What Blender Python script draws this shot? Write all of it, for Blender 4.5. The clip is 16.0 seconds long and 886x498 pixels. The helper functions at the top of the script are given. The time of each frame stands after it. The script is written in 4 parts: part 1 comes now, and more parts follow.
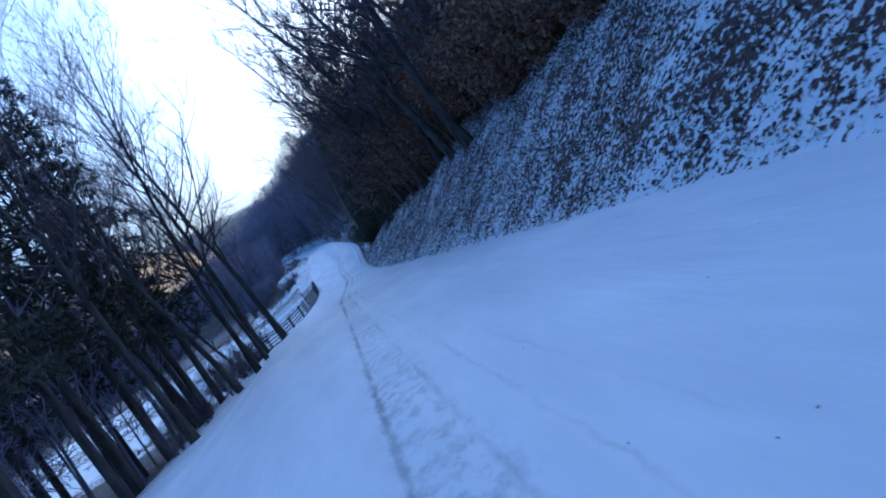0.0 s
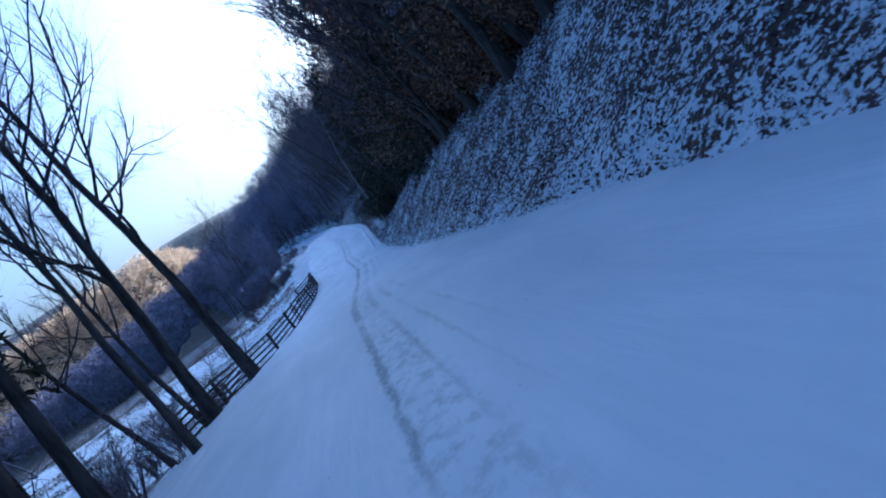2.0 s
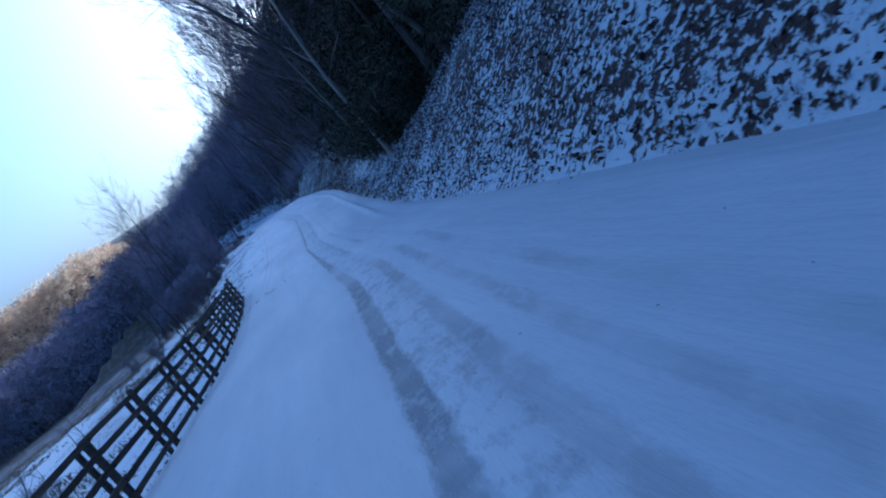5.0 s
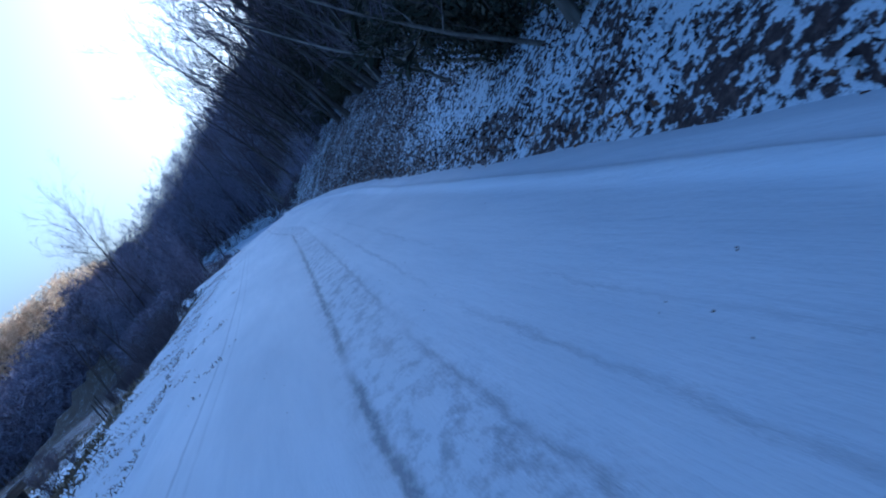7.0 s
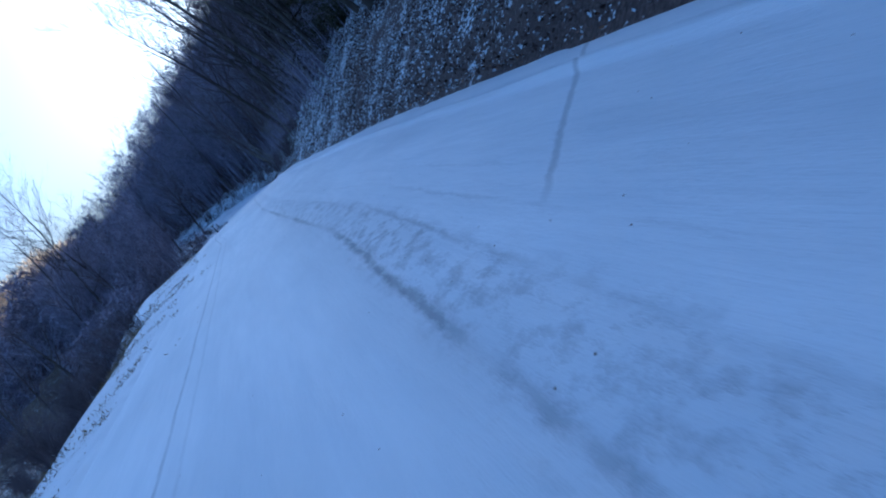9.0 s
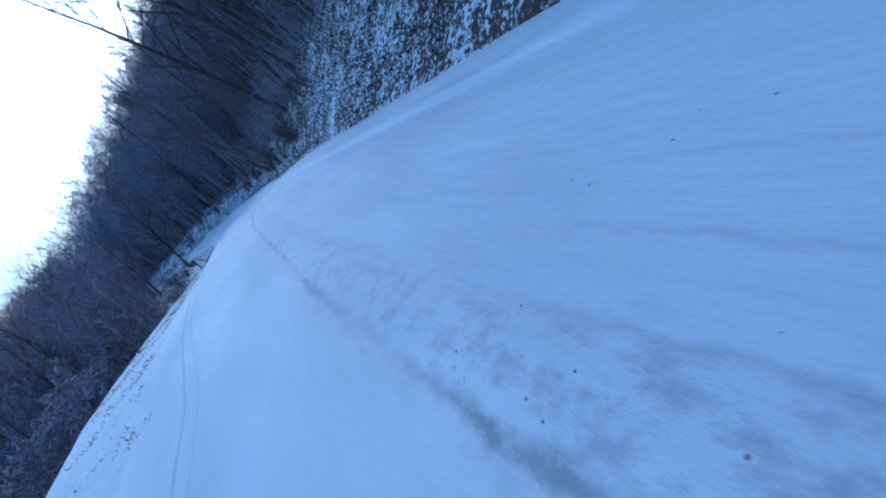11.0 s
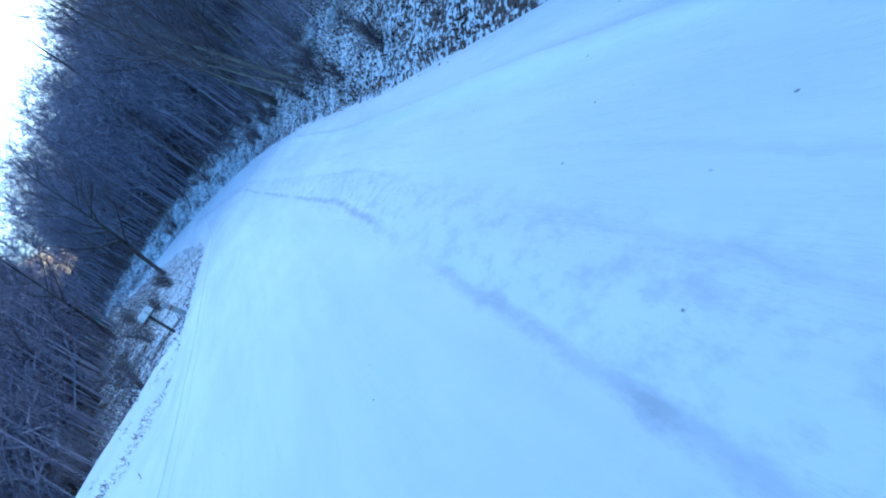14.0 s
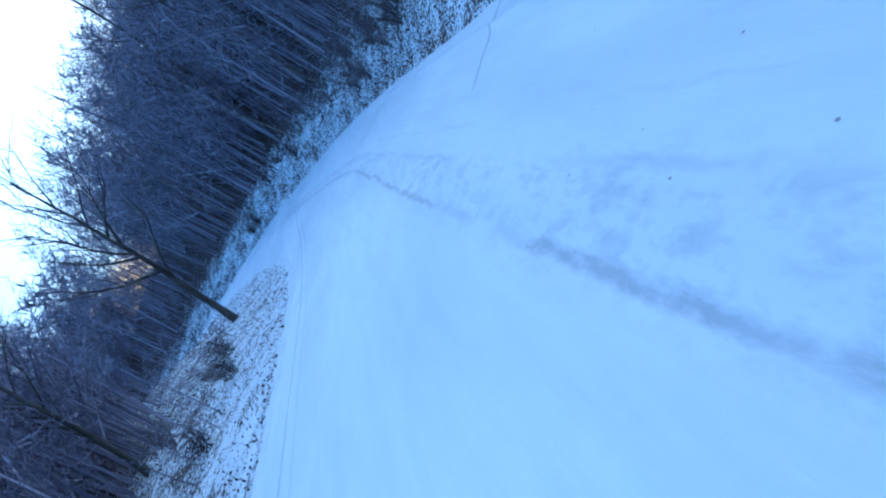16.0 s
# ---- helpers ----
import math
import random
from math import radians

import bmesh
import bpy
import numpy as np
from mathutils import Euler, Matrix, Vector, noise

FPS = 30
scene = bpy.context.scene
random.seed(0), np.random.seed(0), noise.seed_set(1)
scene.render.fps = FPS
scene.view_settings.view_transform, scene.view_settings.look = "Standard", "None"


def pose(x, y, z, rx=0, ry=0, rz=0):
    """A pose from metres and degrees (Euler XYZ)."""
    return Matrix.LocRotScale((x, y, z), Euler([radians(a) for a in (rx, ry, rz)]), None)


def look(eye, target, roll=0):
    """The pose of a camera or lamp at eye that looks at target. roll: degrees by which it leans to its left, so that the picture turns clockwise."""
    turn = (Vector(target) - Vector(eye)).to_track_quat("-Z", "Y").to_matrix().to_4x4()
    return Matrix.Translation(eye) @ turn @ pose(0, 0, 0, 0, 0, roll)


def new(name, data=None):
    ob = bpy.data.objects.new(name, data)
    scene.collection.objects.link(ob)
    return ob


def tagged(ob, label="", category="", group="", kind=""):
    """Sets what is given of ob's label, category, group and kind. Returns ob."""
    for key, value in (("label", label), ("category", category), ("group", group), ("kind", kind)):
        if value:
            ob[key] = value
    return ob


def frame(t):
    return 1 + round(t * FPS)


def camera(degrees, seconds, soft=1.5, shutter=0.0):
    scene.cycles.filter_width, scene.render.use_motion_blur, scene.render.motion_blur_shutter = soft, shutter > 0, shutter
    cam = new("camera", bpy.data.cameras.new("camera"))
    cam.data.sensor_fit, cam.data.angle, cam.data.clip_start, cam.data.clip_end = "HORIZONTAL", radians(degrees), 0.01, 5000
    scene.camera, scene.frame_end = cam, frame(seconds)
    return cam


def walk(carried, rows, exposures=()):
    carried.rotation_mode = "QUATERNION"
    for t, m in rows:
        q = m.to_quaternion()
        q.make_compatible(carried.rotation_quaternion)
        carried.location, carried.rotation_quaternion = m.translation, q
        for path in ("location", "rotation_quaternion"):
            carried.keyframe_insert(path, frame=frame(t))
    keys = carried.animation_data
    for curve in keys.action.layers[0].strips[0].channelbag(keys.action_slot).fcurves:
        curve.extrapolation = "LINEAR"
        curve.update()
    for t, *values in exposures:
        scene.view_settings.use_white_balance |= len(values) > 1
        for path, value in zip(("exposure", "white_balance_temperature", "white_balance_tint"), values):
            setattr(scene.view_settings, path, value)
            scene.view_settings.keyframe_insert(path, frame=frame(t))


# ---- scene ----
cam = camera(64.0, 16.0, soft=2.0, shutter=0.06)
PATH = [
    (0.0, (0.000, -0.000, 1.500), (1.522, 9.839, 0.559), -33.14),
    (0.5, (0.004, 5.623, 1.236), (1.210, 15.501, 0.248), -35.42),
    (1.0, (0.002, 11.245, 0.969), (1.397, 21.119, 0.229), -34.33),
    (1.5, (-0.000, 16.856, 0.698), (1.546, 26.664, -0.488), -36.89),
    (2.0, (-0.010, 22.445, 0.427), (1.368, 32.289, -0.663), -35.62),
    (2.5, (-0.018, 28.033, 0.178), (1.381, 37.876, -0.898), -34.54),
    (3.0, (0.067, 33.757, -0.061), (1.438, 43.562, -1.469), -35.02),
    (3.5, (0.204, 39.621, -0.300), (1.631, 49.403, -1.809), -36.94),
    (4.0, (0.354, 45.586, -0.540), (1.848, 55.323, -2.261), -38.78),
    (4.2, (0.434, 47.990, -0.630), (1.981, 57.701, -2.448), -39.76),
    (6.3, (1.265, 72.707, -1.114), (3.052, 82.460, -2.413), -36.93),
    (6.5, (1.344, 75.035, -1.105), (3.152, 84.783, -2.409), -37.60),
    (7.0, (1.504, 80.853, -1.011), (3.262, 90.573, -2.572), -39.61),
    (7.5, (1.639, 86.616, -0.866), (3.301, 96.346, -2.467), -40.19),
    (8.0, (1.751, 92.375, -0.675), (3.439, 102.065, -2.479), -41.10),
    (8.5, (1.842, 98.078, -0.469), (3.246, 107.798, -2.354), -42.46),
    (8.7, (1.877, 100.360, -0.383), (3.334, 110.043, -2.412), -42.09),
    (10.8, (2.234, 124.542, 0.651), (3.589, 134.217, -1.487), -46.60),
    (11.0, (2.267, 126.870, 0.758), (3.605, 136.497, -1.591), -50.55),
    (11.5, (2.354, 132.704, 1.028), (3.481, 142.320, -1.475), -51.50),
    (12.0, (2.442, 138.568, 1.313), (3.571, 148.199, -1.131), -49.77),
    (12.5, (2.514, 144.442, 1.612), (3.655, 154.123, -0.618), -60.21),
    (13.0, (2.549, 150.217, 1.879), (3.691, 159.851, -0.546), -58.88),
    (13.5, (2.535, 155.809, 2.057), (3.524, 165.450, -0.410), -53.78),
    (14.0, (2.575, 161.393, 2.133), (3.339, 170.961, -0.672), -54.36),
    (14.5, (2.661, 167.063, 2.158), (3.595, 176.633, -0.585), -54.20),
    (15.0, (2.720, 172.654, 2.185), (3.410, 182.417, 0.131), -52.36),
    (15.5, (2.678, 178.212, 2.286), (2.462, 187.889, -0.227), -57.31),
    (16.0, (2.497, 183.848, 2.448), (1.956, 193.624, 0.416), -60.65),
]
# ---------------------------------------------------------------- light
EXPOSE = [(0.0, 1.4, 3960, 10), (1.5, 1.35, 3920, 9), (3.5, 1.05, 3830, 9), (7.0, 1.2, 3860, 8), (8.5, 1.33, 3960, 7),
          (11.0, 1.78, 4110, 1), (12.5, 2.45, 3960, -3), (14.5, 2.45, 3940, -3), (16.0, 2.38, 3990, -3)]
walk(cam, [(t, look(e, g, r)) for t, e, g, r in PATH], EXPOSE)

SUN_AZ, SUN_EL = radians(40), radians(14)
world = bpy.data.worlds.new("sky")
scene.world = world
world.use_nodes = True
wn = world.node_tree.nodes
sky = wn.new("ShaderNodeTexSky")
sky.sky_type, sky.sun_disc = "NISHITA", False
sky.dust_density = 10.0
sky.sun_elevation, sky.sun_rotation = SUN_EL, SUN_AZ
world.node_tree.links.new(sky.outputs[0], wn["Background"].inputs[0])
wn["Background"].inputs[1].default_value = 0.15
sun = new("sun", bpy.data.lights.new("sun", "SUN"))
sun.data.energy, sun.data.angle, sun.data.color = 5.0, radians(0.5), (1.0, 0.86, 0.66)
toward = Vector((math.sin(SUN_AZ) * math.cos(SUN_EL), math.cos(SUN_AZ) * math.cos(SUN_EL), math.sin(SUN_EL)))
sun.matrix_world = look(toward * 300, (0, 0, 0))


# ---------------------------------------------------------------- materials
def material(name, rough=0.8, spec=0.3):
    m = bpy.data.materials.new(name)
    m.use_nodes = True
    b = m.node_tree.nodes["Principled BSDF"]
    b.inputs["Roughness"].default_value = rough
    b.inputs["Specular IOR Level"].default_value = spec
    return m, m.node_tree.nodes, m.node_tree.links, b


def noise_node(n, l, coord, scale, detail=4, rough=0.55, stretch=None):
    t = n.new("ShaderNodeTexNoise")
    t.inputs["Scale"].default_value, t.inputs["Detail"].default_value, t.inputs["Roughness"].default_value = scale, detail, rough
    if stretch:
        mp = n.new("ShaderNodeMapping")
        mp.inputs["Scale"].default_value = stretch
        l.new(coord, mp.inputs[0])
        coord = mp.outputs[0]
    l.new(coord, t.inputs["Vector"])
    return t.outputs["Fac"]


def ramp(n, l, fac, stops):
    r = n.new("ShaderNodeValToRGB")
    el = r.color_ramp.elements
    while len(el) < len(stops):
        el.new(0.5)
    for e, (p, c) in zip(el, stops):
        e.position, e.color = p, (*c, 1)
    l.new(fac, r.inputs[0])
    return r.outputs[0]


def calc(n, l, op, a, b, clamp=False):
    m = n.new("ShaderNodeMath")
    m.operation, m.use_clamp = op, clamp
    for i, v in enumerate((a, b)):
        if isinstance(v, (int, float)):
            m.inputs[i].default_value = v
        else:
            l.new(v, m.inputs[i])
    return m.outputs[0]


def mix(n, l, fac, a, b):
    m = n.new("ShaderNodeMix")
    m.data_type = "RGBA"
    for s, v in ((0, fac), (6, a), (7, b)):
        if isinstance(v, tuple):
            m.inputs[s].default_value = (*v, 1)
        elif isinstance(v, (int, float)):
            m.inputs[s].default_value = v
        else:
            l.new(v, m.inputs[s])
    return m.outputs[2]


def bump(n, l, b, height, strength, dist):
    u = n.new("ShaderNodeBump")
    u.inputs["Strength"].default_value, u.inputs["Distance"].default_value = strength, dist
    l.new(height, u.inputs["Height"])
    l.new(u.outputs[0], b.inputs["Normal"])


def attribute(n, name):
    a = n.new("ShaderNodeAttribute")
    a.attribute_name = name
    return a.outputs["Fac"]


def position(n):
    return n.new("ShaderNodeNewGeometry").outputs["Position"]


SNOW = (0.68, 0.70, 0.73)


def ground_material():
    m, n, l, b = material("snowy_ground", 0.75, 0.25)
    p = position(n)
    cover, brown = attribute(n, "litter"), attribute(n, "brown")
    fine = noise_node(n, l, p, 10.5, 5, 0.62, (1, 0.72, 0.85))
    patch = noise_node(n, l, p, 0.75, 5, 0.62)
    tint = noise_node(n, l, p, 14, 3)
    clump = noise_node(n, l, p, 3.1, 4, 0.6, (1, 0.6, 0.9))
    low = calc(n, l, "ADD", calc(n, l, "MULTIPLY", fine, 0.58), calc(n, l, "ADD", calc(n, l, "MULTIPLY", patch, 0.26), calc(n, l, "MULTIPLY", clump, 0.16)))
    cut = calc(n, l, "ADD", 0.30, calc(n, l, "MULTIPLY", cover, 0.40))
    bare = calc(n, l, "MULTIPLY", calc(n, l, "SUBTRACT", cut, low), 26, True)
    soil = ramp(n, l, tint, [(0.3, (0.016, 0.011, 0.011)), (0.5, (0.042, 0.029, 0.027)), (0.72, (0.095, 0.068, 0.060))])
    grass = ramp(n, l, tint, [(0.3, (0.10, 0.075, 0.045)), (0.6, (0.22, 0.17, 0.10)), (0.8, (0.30, 0.25, 0.16))])
    white = ramp(n, l, patch, [(0.3, (0.56, 0.585, 0.62)), (0.7, SNOW)])
    col = mix(n, l, bare, white, mix(n, l, brown, soil, grass))
    l.new(col, b.inputs["Base Color"])
    grain = noise_node(n, l, p, 2.2, 6, 0.65)
    bump(n, l, b, calc(n, l, "ADD", calc(n, l, "MULTIPLY", fine, calc(n, l, "ADD", 0.15, cover)), calc(n, l, "MULTIPLY", grain, 0.25)), 0.7, 0.12)
    return m


def road_material():
    m, n, l, b = material("road_snow", 0.6, 0.3)
    p = position(n)
    power, track, side, far = attribute(n, "wear"), attribute(n, "track"), attribute(n, "lat"), attribute(n, "along")
    big = noise_node(n, l, p, 0.35, 4, 0.6, (1.6, 0.35, 1))
    streak = noise_node(n, l, p, 1.6, 5, 0.65, (2.6, 0.22, 1))
    fine = noise_node(n, l, p, 9, 4, 0.6)
    rag = noise_node(n, l, p, 4.6, 6, 0.75, (1, 0.4, 1))
    gap = noise_node(n, l, p, 0.22, 4, 0.65, (0.5, 1, 1))
    mott = noise_node(n, l, p, 5.5, 5, 0.7, (1, 0.5, 1))
    shift = calc(n, l, "MULTIPLY", calc(n, l, "SUBTRACT", rag, 0.5), 0.24)
    w = 0.0
    broad = calc(n, l, "MULTIPLY", calc(n, l, "MULTIPLY", calc(n, l, "SUBTRACT", 84, far), 0.08, True), calc(n, l, "MULTIPLY", calc(n, l, "MULTIPLY", calc(n, l, "SUBTRACT", far, 28), 0.06, True), 0.075))
    speck = calc(n, l, "MULTIPLY", calc(n, l, "SUBTRACT", mott, 0.24), 3.8, True)
    for at, wide, strong, lag in ((0.0, 0.075, 0.95, 0.33), (0.6, 0.055, 0.65, 0.38), (1.05, 0.04, 0.55, 0.42), (1.5, 0.035, 0.5, 0.46)):
        d = calc(n, l, "ABSOLUTE", calc(n, l, "ADD", calc(n, l, "SUBTRACT", track, at), shift), 0)
        body = calc(n, l, "MULTIPLY", calc(n, l, "SUBTRACT", calc(n, l, "ADD", broad, wide), d), 17, True)
        body = calc(n, l, "MULTIPLY", body, speck)
        on = calc(n, l, "MULTIPLY", calc(n, l, "SUBTRACT", gap, lag), 5, True)
        w = calc(n, l, "MAXIMUM", w, calc(n, l, "MULTIPLY", calc(n, l, "MULTIPLY", body, on), strong))
    # scuffed snow beside the main track
    d = calc(n, l, "ABSOLUTE", calc(n, l, "ADD", calc(n, l, "SUBTRACT", track, 0.28), shift), 0)
    body = calc(n, l, "MULTIPLY", calc(n, l, "SUBTRACT", 0.52, d), 3.5, True)
    worn = calc(n, l, "MULTIPLY", calc(n, l, "SUBTRACT", mott, 0.47), 6, True)
    w = calc(n, l, "MAXIMUM", w, calc(n, l, "MULTIPLY", calc(n, l, "MULTIPLY", body, worn), calc(n, l, "MULTIPLY", gap, 1.0)))
    w = calc(n, l, "MULTIPLY", w, power)
    thin = attribute(n, "edge")
    for at, strong in ((1.75, 0.55), (2.05, 0.24)):
        d = calc(n, l, "ABSOLUTE", calc(n, l, "ADD", calc(n, l, "SUBTRACT", thin, at), calc(n, l, "MULTIPLY", shift, 0.3)), 0)
        line = calc(n, l, "MULTIPLY", calc(n, l, "SUBTRACT", 0.045, d), 26, True)
        zone = calc(n, l, "MULTIPLY", calc(n, l, "MULTIPLY", calc(n, l, "SUBTRACT", far, 80), 0.1, True), calc(n, l, "MULTIPLY", rag, 1.5))
        w = calc(n, l, "MAXIMUM", w, calc(n, l, "MULTIPLY", calc(n, l, "MULTIPLY", line, zone), strong))
    for at, lo in ((106.5, 1.3), (147.0, 1.8), (191.0, 1.6)):
        d = calc(n, l, "ABSOLUTE", calc(n, l, "ADD", calc(n, l, "ADD", calc(n, l, "SUBTRACT", far, at), calc(n, l, "MULTIPLY", side, -1.3)), shift), 0)
        line = calc(n, l, "MULTIPLY", calc(n, l, "SUBTRACT", 0.10, d), 14, True)
        w = calc(n, l, "MAXIMUM", w, calc(n, l, "MULTIPLY", calc(n, l, "MULTIPLY", line, calc(n, l, "MULTIPLY", calc(n, l, "SUBTRACT", side, lo), 2, True)), 0.5))
    w = calc(n, l, "MULTIPLY", w, calc(n, l, "ADD", 0.35, fine), True)
    white = ramp(n, l, big, [(0.3, (0.53, 0.56, 0.60)), (0.65, SNOW)])
    white = mix(n, l, calc(n, l, "MULTIPLY", calc(n, l, "SUBTRACT", streak, 0.45), 1.3, True), white, (0.50, 0.535, 0.585))
    slush = ramp(n, l, fine, [(0.35, (0.085, 0.097, 0.118)), (0.65, (0.22, 0.245, 0.285))])
    col = mix(n, l, w, white, slush)
    # specks of grit and blown leaves, thicker along the wheel tracks
    v = n.new("ShaderNodeTexVoronoi")
    v.inputs["Scale"].default_value = 4.2
    l.new(p, v.inputs["Vector"])
    pick = noise_node(n, l, p, 0.45, 3)
    near = calc(n, l, "MULTIPLY", calc(n, l, "SUBTRACT", 1.5, calc(n, l, "ABSOLUTE", calc(n, l, "SUBTRACT", track, 0.3), 0)), 0.07, True)
    dot = calc(n, l, "MULTIPLY", calc(n, l, "LESS_THAN", v.outputs["Distance"], 0.042), calc(n, l, "GREATER_THAN", calc(n, l, "ADD", pick, near), 0.535))
    col = mix(n, l, dot, col, (0.09, 0.065, 0.045))
    l.new(col, b.inputs["Base Color"])
    h = calc(n, l, "SUBTRACT", calc(n, l, "ADD", calc(n, l, "MULTIPLY", streak, 0.7), calc(n, l, "MULTIPLY", fine, 0.3)), calc(n, l, "MULTIPLY", w, 0.5))
    bump(n, l, b, h, 0.4, 0.06)
    return m


def bark_material(name, dark, light, scale=6.0):
    m, n, l, b = material(name, 0.9, 0.15)
    p = position(n)
    g = noise_node(n, l, p, scale, 5, 0.65, (1, 1, 0.18))
    o = n.new("ShaderNodeObjectInfo").outputs["Random"]
    col = ramp(n, l, g, [(0.3, dark), (0.68, light)])
    hue = n.new("ShaderNodeHueSaturation")
    l.new(calc(n, l, "ADD", 0.75, calc(n, l, "MULTIPLY", o, 0.5)), hue.inputs["Value"])
    l.new(col, hue.inputs["Color"])
    l.new(hue.outputs[0], b.inputs["Base Color"])
    bump(n, l, b, g, 0.6, 0.03)
    return m


def island_material(name, stops, rough=0.85):
    m, n, l, b = material(name, rough, 0.2)
    r = n.new("ShaderNodeNewGeometry").outputs["Random Per Island"]
    g = noise_node(n, l, position(n), 1.3, 3)
    f = calc(n, l, "ADD", calc(n, l, "MULTIPLY", r, 0.75), calc(n, l, "MULTIPLY", g, 0.25), True)
    l.new(ramp(n, l, f, stops), b.inputs["Base Color"])
    return m


def wood_material():
    m, n, l, b = material("weathered_board", 0.85, 0.2)
    p = position(n)
    g = noise_node(n, l, p, 9, 5, 0.7, (1, 0.25, 2.5))
    o = n.new("ShaderNodeObjectInfo").outputs["Random"]
    col = ramp(n, l, calc(n, l, "ADD", calc(n, l, "MULTIPLY", g, 0.8), calc(n, l, "MULTIPLY", o, 0.25)),
               [(0.25, (0.022, 0.018, 0.016)), (0.55, (0.055, 0.045, 0.038)), (0.8, (0.11, 0.095, 0.08))])
    l.new(col, b.inputs["Base Color"])
    bump(n, l, b, g, 0.5, 0.01)
    return m


def painted(name, base, worn, rough=0.5, scale=8):
    m, n, l, b = material(name, rough, 0.4)
    g = noise_node(n, l, position(n), scale, 5, 0.65)
    l.new(ramp(n, l, g, [(0.35, base), (0.75, worn)]), b.inputs["Base Color"])
    bump(n, l, b, g, 0.2, 0.005)
    return m


M_GROUND, M_ROAD, M_BOARD = ground_material(), road_material(), wood_material()
M_BARK = bark_material("grey_bark", (0.030, 0.025, 0.022), (0.115, 0.10, 0.085))
M_PALE_BARK = bark_material("pale_bark", (0.10, 0.09, 0.075), (0.30, 0.27, 0.23))
M_TWIG = bark_material("twig_bark", (0.055, 0.044, 0.048), (0.165, 0.137, 0.145), 3)
M_NEEDLE = island_material("dark_needles", [(0.1, (0.024, 0.026, 0.018)), (0.5, (0.052, 0.054, 0.035)), (0.9, (0.120, 0.100, 0.065))])
M_OAKLEAF = island_material("withered_leaves", [(0.1, (0.085, 0.050, 0.032)), (0.5, (0.20, 0.118, 0.072)), (0.9, (0.34, 0.22, 0.135))])
# bare bark and twigs, paled and blued to carry haze in the base colour
M_HAZED_WOODS = island_material("hazed_bare_woods", [(0.1, (0.118, 0.104, 0.138)), (0.5, (0.235, 0.212, 0.268)), (0.9, (0.39, 0.36, 0.43))])
# withered tawny leaves, brightened and warmed so the colour itself holds sunlight
M_SUNLIT_WOODS = island_material("sunlit_tawny_woods", [(0.1, (0.37, 0.255, 0.15)), (0.5, (0.60, 0.44, 0.275)), (0.9, (0.74, 0.59, 0.41))])
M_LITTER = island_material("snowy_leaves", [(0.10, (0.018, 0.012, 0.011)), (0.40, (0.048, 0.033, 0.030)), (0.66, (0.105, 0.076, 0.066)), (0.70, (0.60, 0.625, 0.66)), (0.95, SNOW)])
leaf = M_SUNLIT_WOODS.node_tree
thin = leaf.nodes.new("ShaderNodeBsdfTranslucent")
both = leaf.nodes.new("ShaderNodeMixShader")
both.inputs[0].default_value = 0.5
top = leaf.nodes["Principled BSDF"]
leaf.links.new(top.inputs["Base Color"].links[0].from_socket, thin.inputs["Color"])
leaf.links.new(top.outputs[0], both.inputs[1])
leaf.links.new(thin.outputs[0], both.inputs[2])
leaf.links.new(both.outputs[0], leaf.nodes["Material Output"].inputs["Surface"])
M_GRASS = island_material("dry_grass", [(0.1, (0.07, 0.05, 0.03)), (0.5, (0.16, 0.12, 0.07)), (0.9, (0.28, 0.23, 0.15))])
M_ROCK = painted("snowy_rock", (0.13, 0.12, 0.11), (0.74, 0.77, 0.80), 0.85, 4.5)
M_WHITE = painted("white_enamel", (0.74, 0.74, 0.72), (0.60, 0.59, 0.56), 0.45)
M_GREYPLASTIC = painted("grey_plastic", (0.42, 0.43, 0.43), (0.30, 0.30, 0.29), 0.6)
M_REDBAND = painted("red_band", (0.26, 0.12, 0.09), (0.20, 0.10, 0.08), 0.6)
M_FARHILL = painted("far_wooded_slope", (0.12, 0.10, 0.085), (0.22, 0.19, 0.15), 0.95, 0.05)

# ---------------------------------------------------------------- the lie of the land
TABLE = np.random.RandomState(7).rand(128, 128)


def vnoise(x, y, size):
    x, y = np.asarray(x) / size, np.asarray(y) / size
    i, j = np.floor(x).astype(int), np.floor(y).astype(int)
    u, v = x - i, y - j
    u, v = u * u * (3 - 2 * u), v * v * (3 - 2 * v)
    g = lambda a, b: TABLE[a % 128, b % 128]
    return (g(i, j) * (1 - u) + g(i + 1, j) * u) * (1 - v) + (g(i, j + 1) * (1 - u) + g(i + 1, j + 1) * u) * v


def smooth(a, b, x):
    u = np.clip((x - a) / (b - a), 0, 1)
    return u * u * (3 - 2 * u)


# road by its stations: along, left edge, right edge, height
EDGE_Y = [-60, 0, 20, 48, 62, 77, 85, 98, 110, 126, 140, 150, 165, 178, 195, 205]
EDGE_L = [-4.2, -4.2, -4.5, -4.5, -3.1, -1.8, -1.6, -2.0, -2.4, -2.2, -1.9, -2.3, -2.0, -1.7, -1.8, -1.7]
EDGE_R = [4.6, 4.7, 4.6, 4.0, 3.7, 4.1, 4.6, 5.4, 6.3, 6.8, 6.3, 5.8, 6.0, 5.8, 6.2, 5.9]
RISE_Y = [-60, 0, 11, 22, 34, 45.6, 60, 72.7, 81, 92, 100, 112, 124.5, 138.6, 150, 156, 167, 178, 184, 195, 205]
RISE_Z = [2.9, 0, -0.53, -1.07, -1.56, -2.04, -2.44, -2.61, -2.51, -2.17, -1.88, -1.40, -0.85, -0.19, 0.38, 0.54, 0.66, 0.79, 0.95, 1.20, 1.42]
